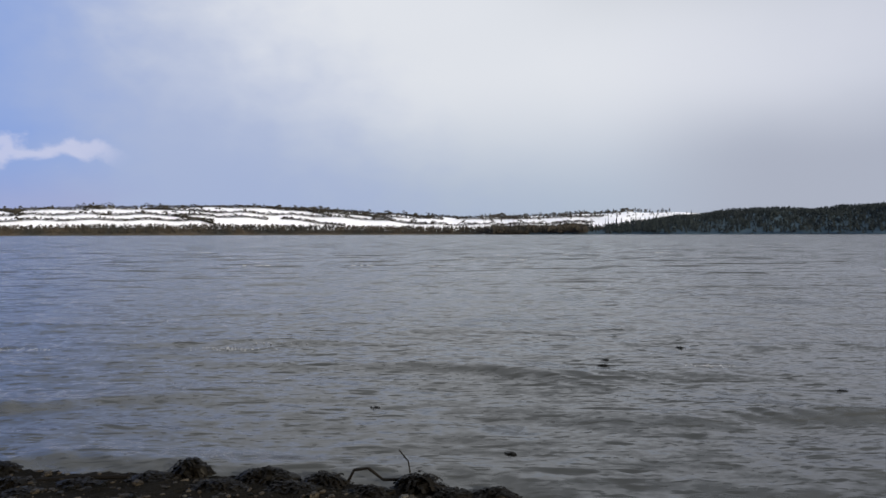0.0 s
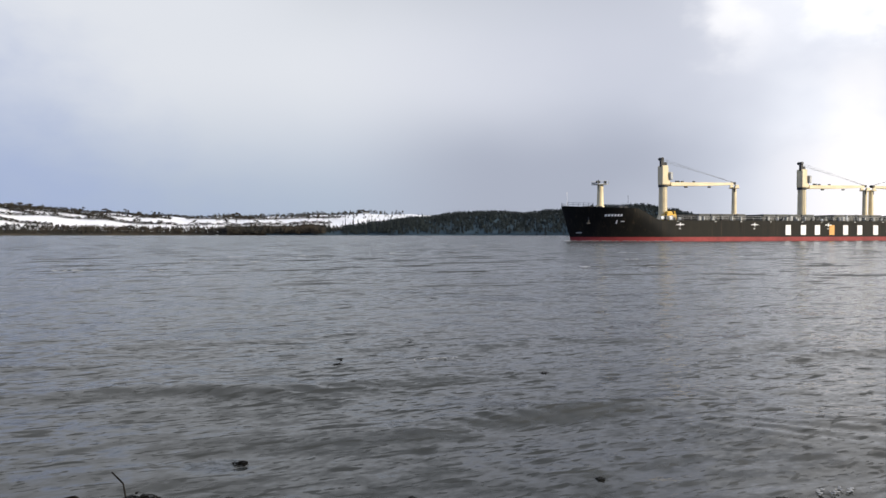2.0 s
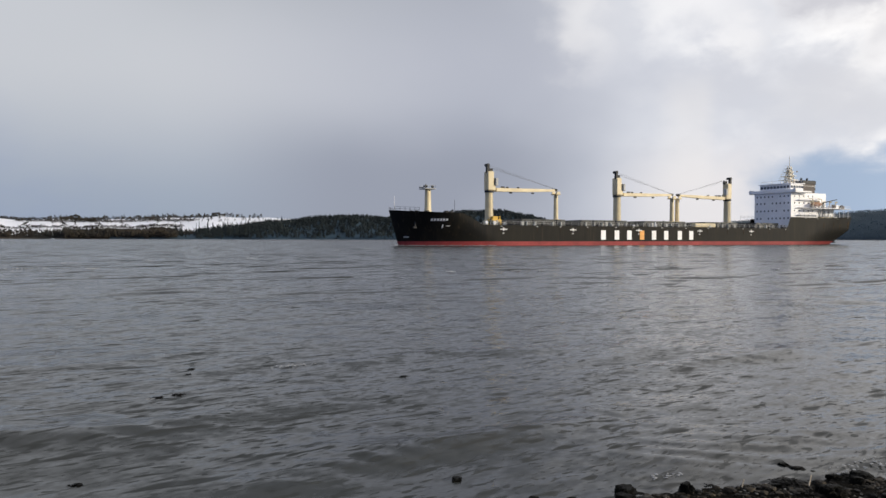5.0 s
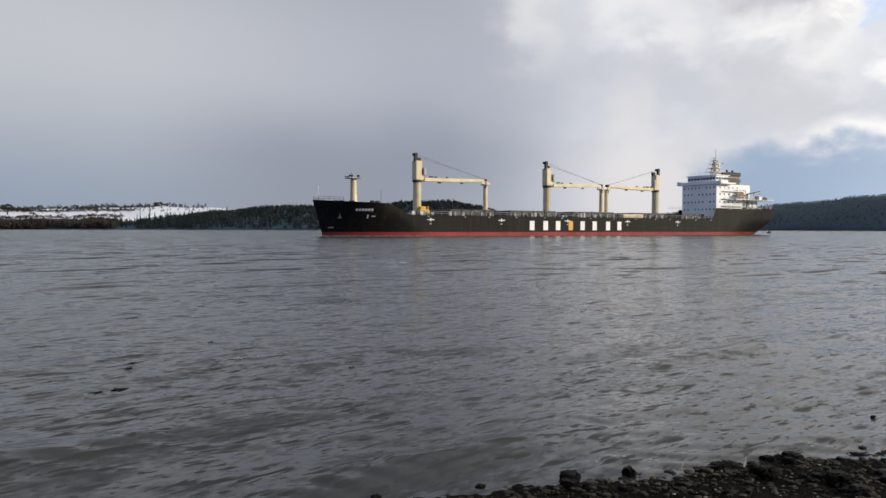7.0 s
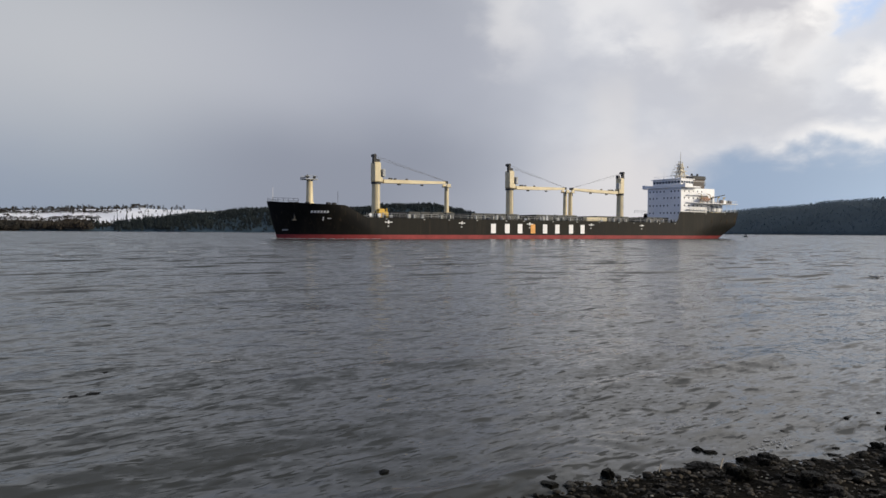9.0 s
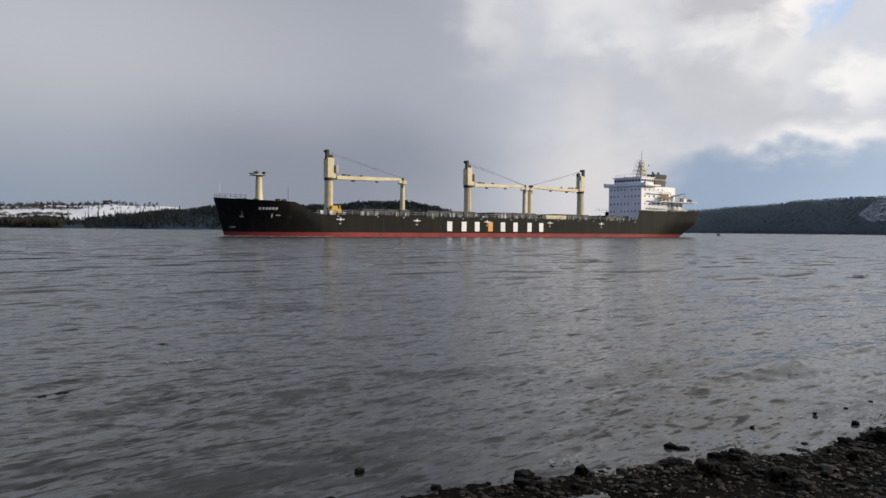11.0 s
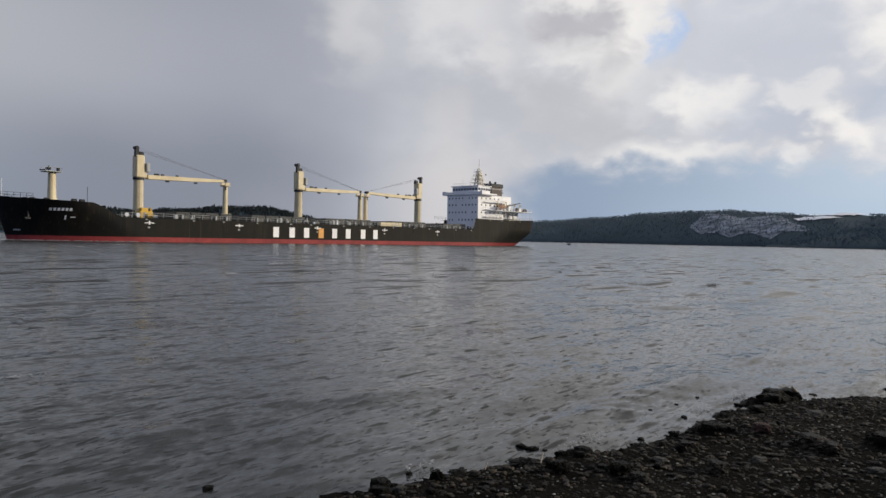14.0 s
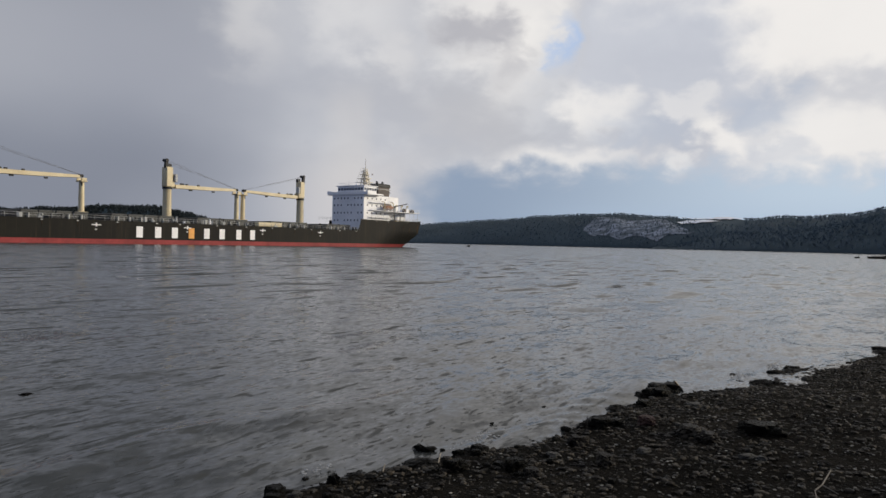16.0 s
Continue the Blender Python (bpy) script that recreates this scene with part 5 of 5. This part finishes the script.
def build_ship():
    ship = bpy.data.objects.new("bulk_carrier", None)
    scene.collection.objects.link(ship)
    tagged(ship, "long black bulk carrier with cream cranes and red waterline", "ship")
    part("hull", hull_shell(lambda s, p, side: 1.1 + (top_z(s if side > 0 or not 143 <= s < 153 else 142) - 1.1) * p, [0, 0.15, 0.3, 0.45, 0.6, 0.75, 0.9, 1.0], 200), HULL, ship, "black weathered steel hull")
    part("boot_topping", hull_shell(lambda s, p, side: -3 + 4.1 * p, [0, 0.3, 0.6, 0.8, 1.0], 110), REDLEAD, ship, "red boot topping at the waterline")
    part("main_deck", deck_strip(18, 149, lambda s: 5.3), DECK, ship)
    part("forecastle_deck", deck_strip(0.6, 19, lambda s: min(top_z(s) - 0.9, 7.8)), DECK, ship)
    part("poop_deck", deck_strip(148.5, 178.4, lambda s: 9.0), DECK, ship)
    bm = fresh()
    box(bm, (-18.9, 0, 6.6), (0.3, 21, 2.6), 0.05)
    part("forecastle_bulkhead", bm, HULL, ship)
    for side in (1, -1):
        railing(ship, 22, 142, 2.4, lambda s: 5.5, side)
        railing(ship, 146, 178, 2.0, lambda s: top_z(s), side, 1.0)
        railing(ship, 0.9, 5.5, 0.9, lambda s: top_z(s), side, 1.0, STEEL)
    for s0, s1 in ((36, 51), (56.5, 73.5), (80.5, 97.5), (106, 121), (129.5, 141)):
        hatch(ship, s0, s1)
    for s, way in ((30.6, 1), (77.0, 1), (125.6, -1)):
        deck_crane(ship, s, way)
    for s in (53.7, 100.1, 102.4):
        jib_rest(ship, s)
    # winch house, vents and lockers between the hatches
    bm = fresh()
    box(bm, (-31.2, 1.6, 6.3), (3.2, 3.6, 2.0), 0.2)
    box(bm, (-31.0, 2.2, 7.6), (1.8, 1.4, 1.0), 0.15)
    rod(bm, (-32.6, 3.0, 5.4), (-32.4, 2.8, 8.2), 0.2, n=8)
    part("winch_platform", bm, YELLOW, ship, "yellow winch platform at the crane's foot")
    part("deck_store", box(fresh(), (-104.5, 9.3, 6.2), (9.0, 1.6, 1.2), 0.1), CREAM, ship, "cream deck locker")
    rng = random.Random(9)
    for i in range(46):
        s = rng.uniform(23, 142)
        if any(a - 0.8 < s < b + 0.8 for a, b in ((36, 51), (56.5, 73.5), (80.5, 97.5), (106, 121), (129.5, 141))) and i % 3:
            y = 10.0
        else:
            y = rng.uniform(4, 10)
        h = rng.uniform(0.5, 1.5)
        bm = box(fresh(), (-s, y, 5.3 + h / 2), (rng.uniform(0.4, 1.3), rng.uniform(0.4, 0.8), h), 0.06)
        if i % 2:
            rod(bm, (-s, y, 5.3 + h), (-s, y, 5.9 + h), 0.22, n=8)
        part("deck_fitting", bm, rng.choice((GREYPAINT, STEEL, WHITE, DECK, STEEL)), ship)
    for s in (23.5, 26.0):
        part("mooring_drum", rod(fresh(), (-s, 10.6, 6.1), (-s, 11.0, 6.1), 0.45, n=16), WHITE, ship)
    # foremast
    bm = rod(fresh(), (-11.4, 0, 7.8), (-11.4, 0, 15.1), 0.95, 0.78, 18)
    rod(bm, (-11.4, 0, 7.8), (-11.4, 0, 9.4), 1.25, 1.1, 18)
    fore = part("foremast", bm, CREAM, ship, "cream foremast")
    bm = box(fresh(), (-11.3, 0, 15.25), (3.4, 3.6, 0.2), 0.05)
    for x in (-9.7, -12.9):
        for y in (1.7, -1.7):
            rod(bm, (x, y, 15.3), (x, y, 16.1), 0.05, n=4)
    for y in (1.7, -1.7):
        rod(bm, (-9.7, y, 16.1), (-12.9, y, 16.1), 0.05, n=4)
    part("mast_platform", bm, GREYPAINT, fore)
    bm = fresh()
    rod(bm, (-10.6, 0.4, 15.3), (-10.6, 0.4, 16.5), 0.12, n=6)
    box(bm, (-10.5, 0.4, 15.9), (0.8, 1.2, 0.6), 0.08)
    rod(bm, (-10.0, 0, 15.6), (-8.9, 0, 15.5), 0.14, n=6)
    box(bm, (-12.4, 0.8, 15.8), (0.6, 0.6, 0.7), 0.08)
    part("mast_lights", bm, STEEL, fore, "dark lamps and horn")
    part("jackstaff", rod(fresh(), (-1.6, 0, 8.3), (-1.6, 0, 13.0), 0.05, n=5), WHITE, ship)
    part("whip_aerial", rod(fresh(), (-17.5, 4, 7.8), (-17.5, 4, 12.2), 0.05, n=5), STEEL, ship)
    for s, y in ((5.5, 2.2), (6.5, 3.4), (9.0, 4.5), (14.0, 6.0), (16.0, 5.0)):
        part("windlass", box(fresh(), (-s, y, 8.55), (1.2, 0.9, 1.4), 0.2), STEEL, ship)
    # anchor in its pocket
    y = half_breadth(5.2, 5.6)
    bm = fresh()
    box(bm, (-5.2, y + 0.1, 5.6), (0.4, 0.35, 2.0), 0.08, 0.5)
    box(bm, (-5.2, y + 0.1, 4.7), (1.8, 0.45, 0.5), 0.12, 0.5)
    part("anchor", bm, STEEL, ship)
    # painted marks: plain blocks of paint
    for i, s in enumerate((61.9, 66.9, 71.6, 76.5, 81.2, 86.1, 91.7, 96.5)):
        hull_plate(ship, "hull_mark", s, 2.95, 1.7, 2.7, ORANGE if i == 3 else WHITE, "orange painted block" if i == 3 else "white painted block")
    for i in range(6):
        hull_plate(ship, "name_bar", 8.5 + i * 0.68, 6.7, 0.46, 0.6, WHITE, "small white painted bar")
    for s in (28.2, 51.1, 75.3, 100.2, 123.4):
        hull_plate(ship, "load_mark", s, 4.35, 2.2, 0.22, WHITE)
        hull_plate(ship, "load_mark", s, 4.4, 0.3, 0.9, WHITE)
        hull_plate(ship, "load_mark", s - 0.1, 3.3, 0.5, 0.35, GREYPAINT)
    hull_plate(ship, "draught_mark", 11.2, 5.0, 0.25, 0.9, WHITE)
    hull_plate(ship, "draught_mark", 12.5, 5.1, 0.9, 0.2, WHITE)
    hull_plate(ship, "draught_mark", 3.9, 2.2, 1.1, 0.35, GREYPAINT)
    rng = random.Random(41)
    for i in range(16):
        s = 28 + i * 9.3 + rng.uniform(-2, 2)
        top = top_z(s) - 0.35
        hull_plate(ship, "scupper", s, top, 0.5, 0.22, GREYPAINT)
        hull_plate(ship, "rust_streak", s + rng.uniform(-0.3, 0.3), top - 0.9, 0.10, rng.uniform(0.7, 1.6), RUSTSTREAK, "brown rust run down the side")
    for s, z, w, h in ((170.5, 6.2, 0.4, 2.0), (173.0, 5.2, 0.6, 1.4), (175.0, 5.8, 0.5, 3.2), (176.4, 7.2, 0.6, 2.6), (166.0, 7.0, 0.3, 1.8), (177.0, 6.8, 0.5, 3.0), (160.2, 6.8, 0.25, 2.0)):
        hull_plate(ship, "rust_streak", s, z, w, h, RUSTSTREAK, "brown rust run down the side")
    superstructure(ship)
    # broken water along the bow
    rng = np.random.default_rng(3)
    rows = []
    for i in range(150):
        s = 1.5 + 24 * rng.random() ** 1.6
        rows.append((-s, half_breadth(s, 0) + rng.uniform(0.1, 0.9), 0.02, rng.uniform(0.3, 1.1), rng.uniform(0.15, 0.45)))
    strew("bow_wave", STONES, rows, rng, FOAM, ship)["label"] = "thin white bow wave"
    return ship


ship = build_ship()


# ---- what moves ----
def motions():
    rows = []
    for i in range(17):
        t = float(i)
        k = 3.4138 * (t - 8) + 0.01564 * (t - 8) ** 2
        a = radians(173.78)
        rows.append((t, pose(79.901 + math.cos(a) * k, 163.567 + math.sin(a) * k, 0, 0, 0, 173.78 + 0.10445 * (t - 8))))
    walk(ship, rows)
    walk(water, [(t, Matrix.Translation(ROLL_IN * (SPEED * (t - 8)))) for t in (0.0, 4.0, 8.0, 12.0, 16.0)])


motions()
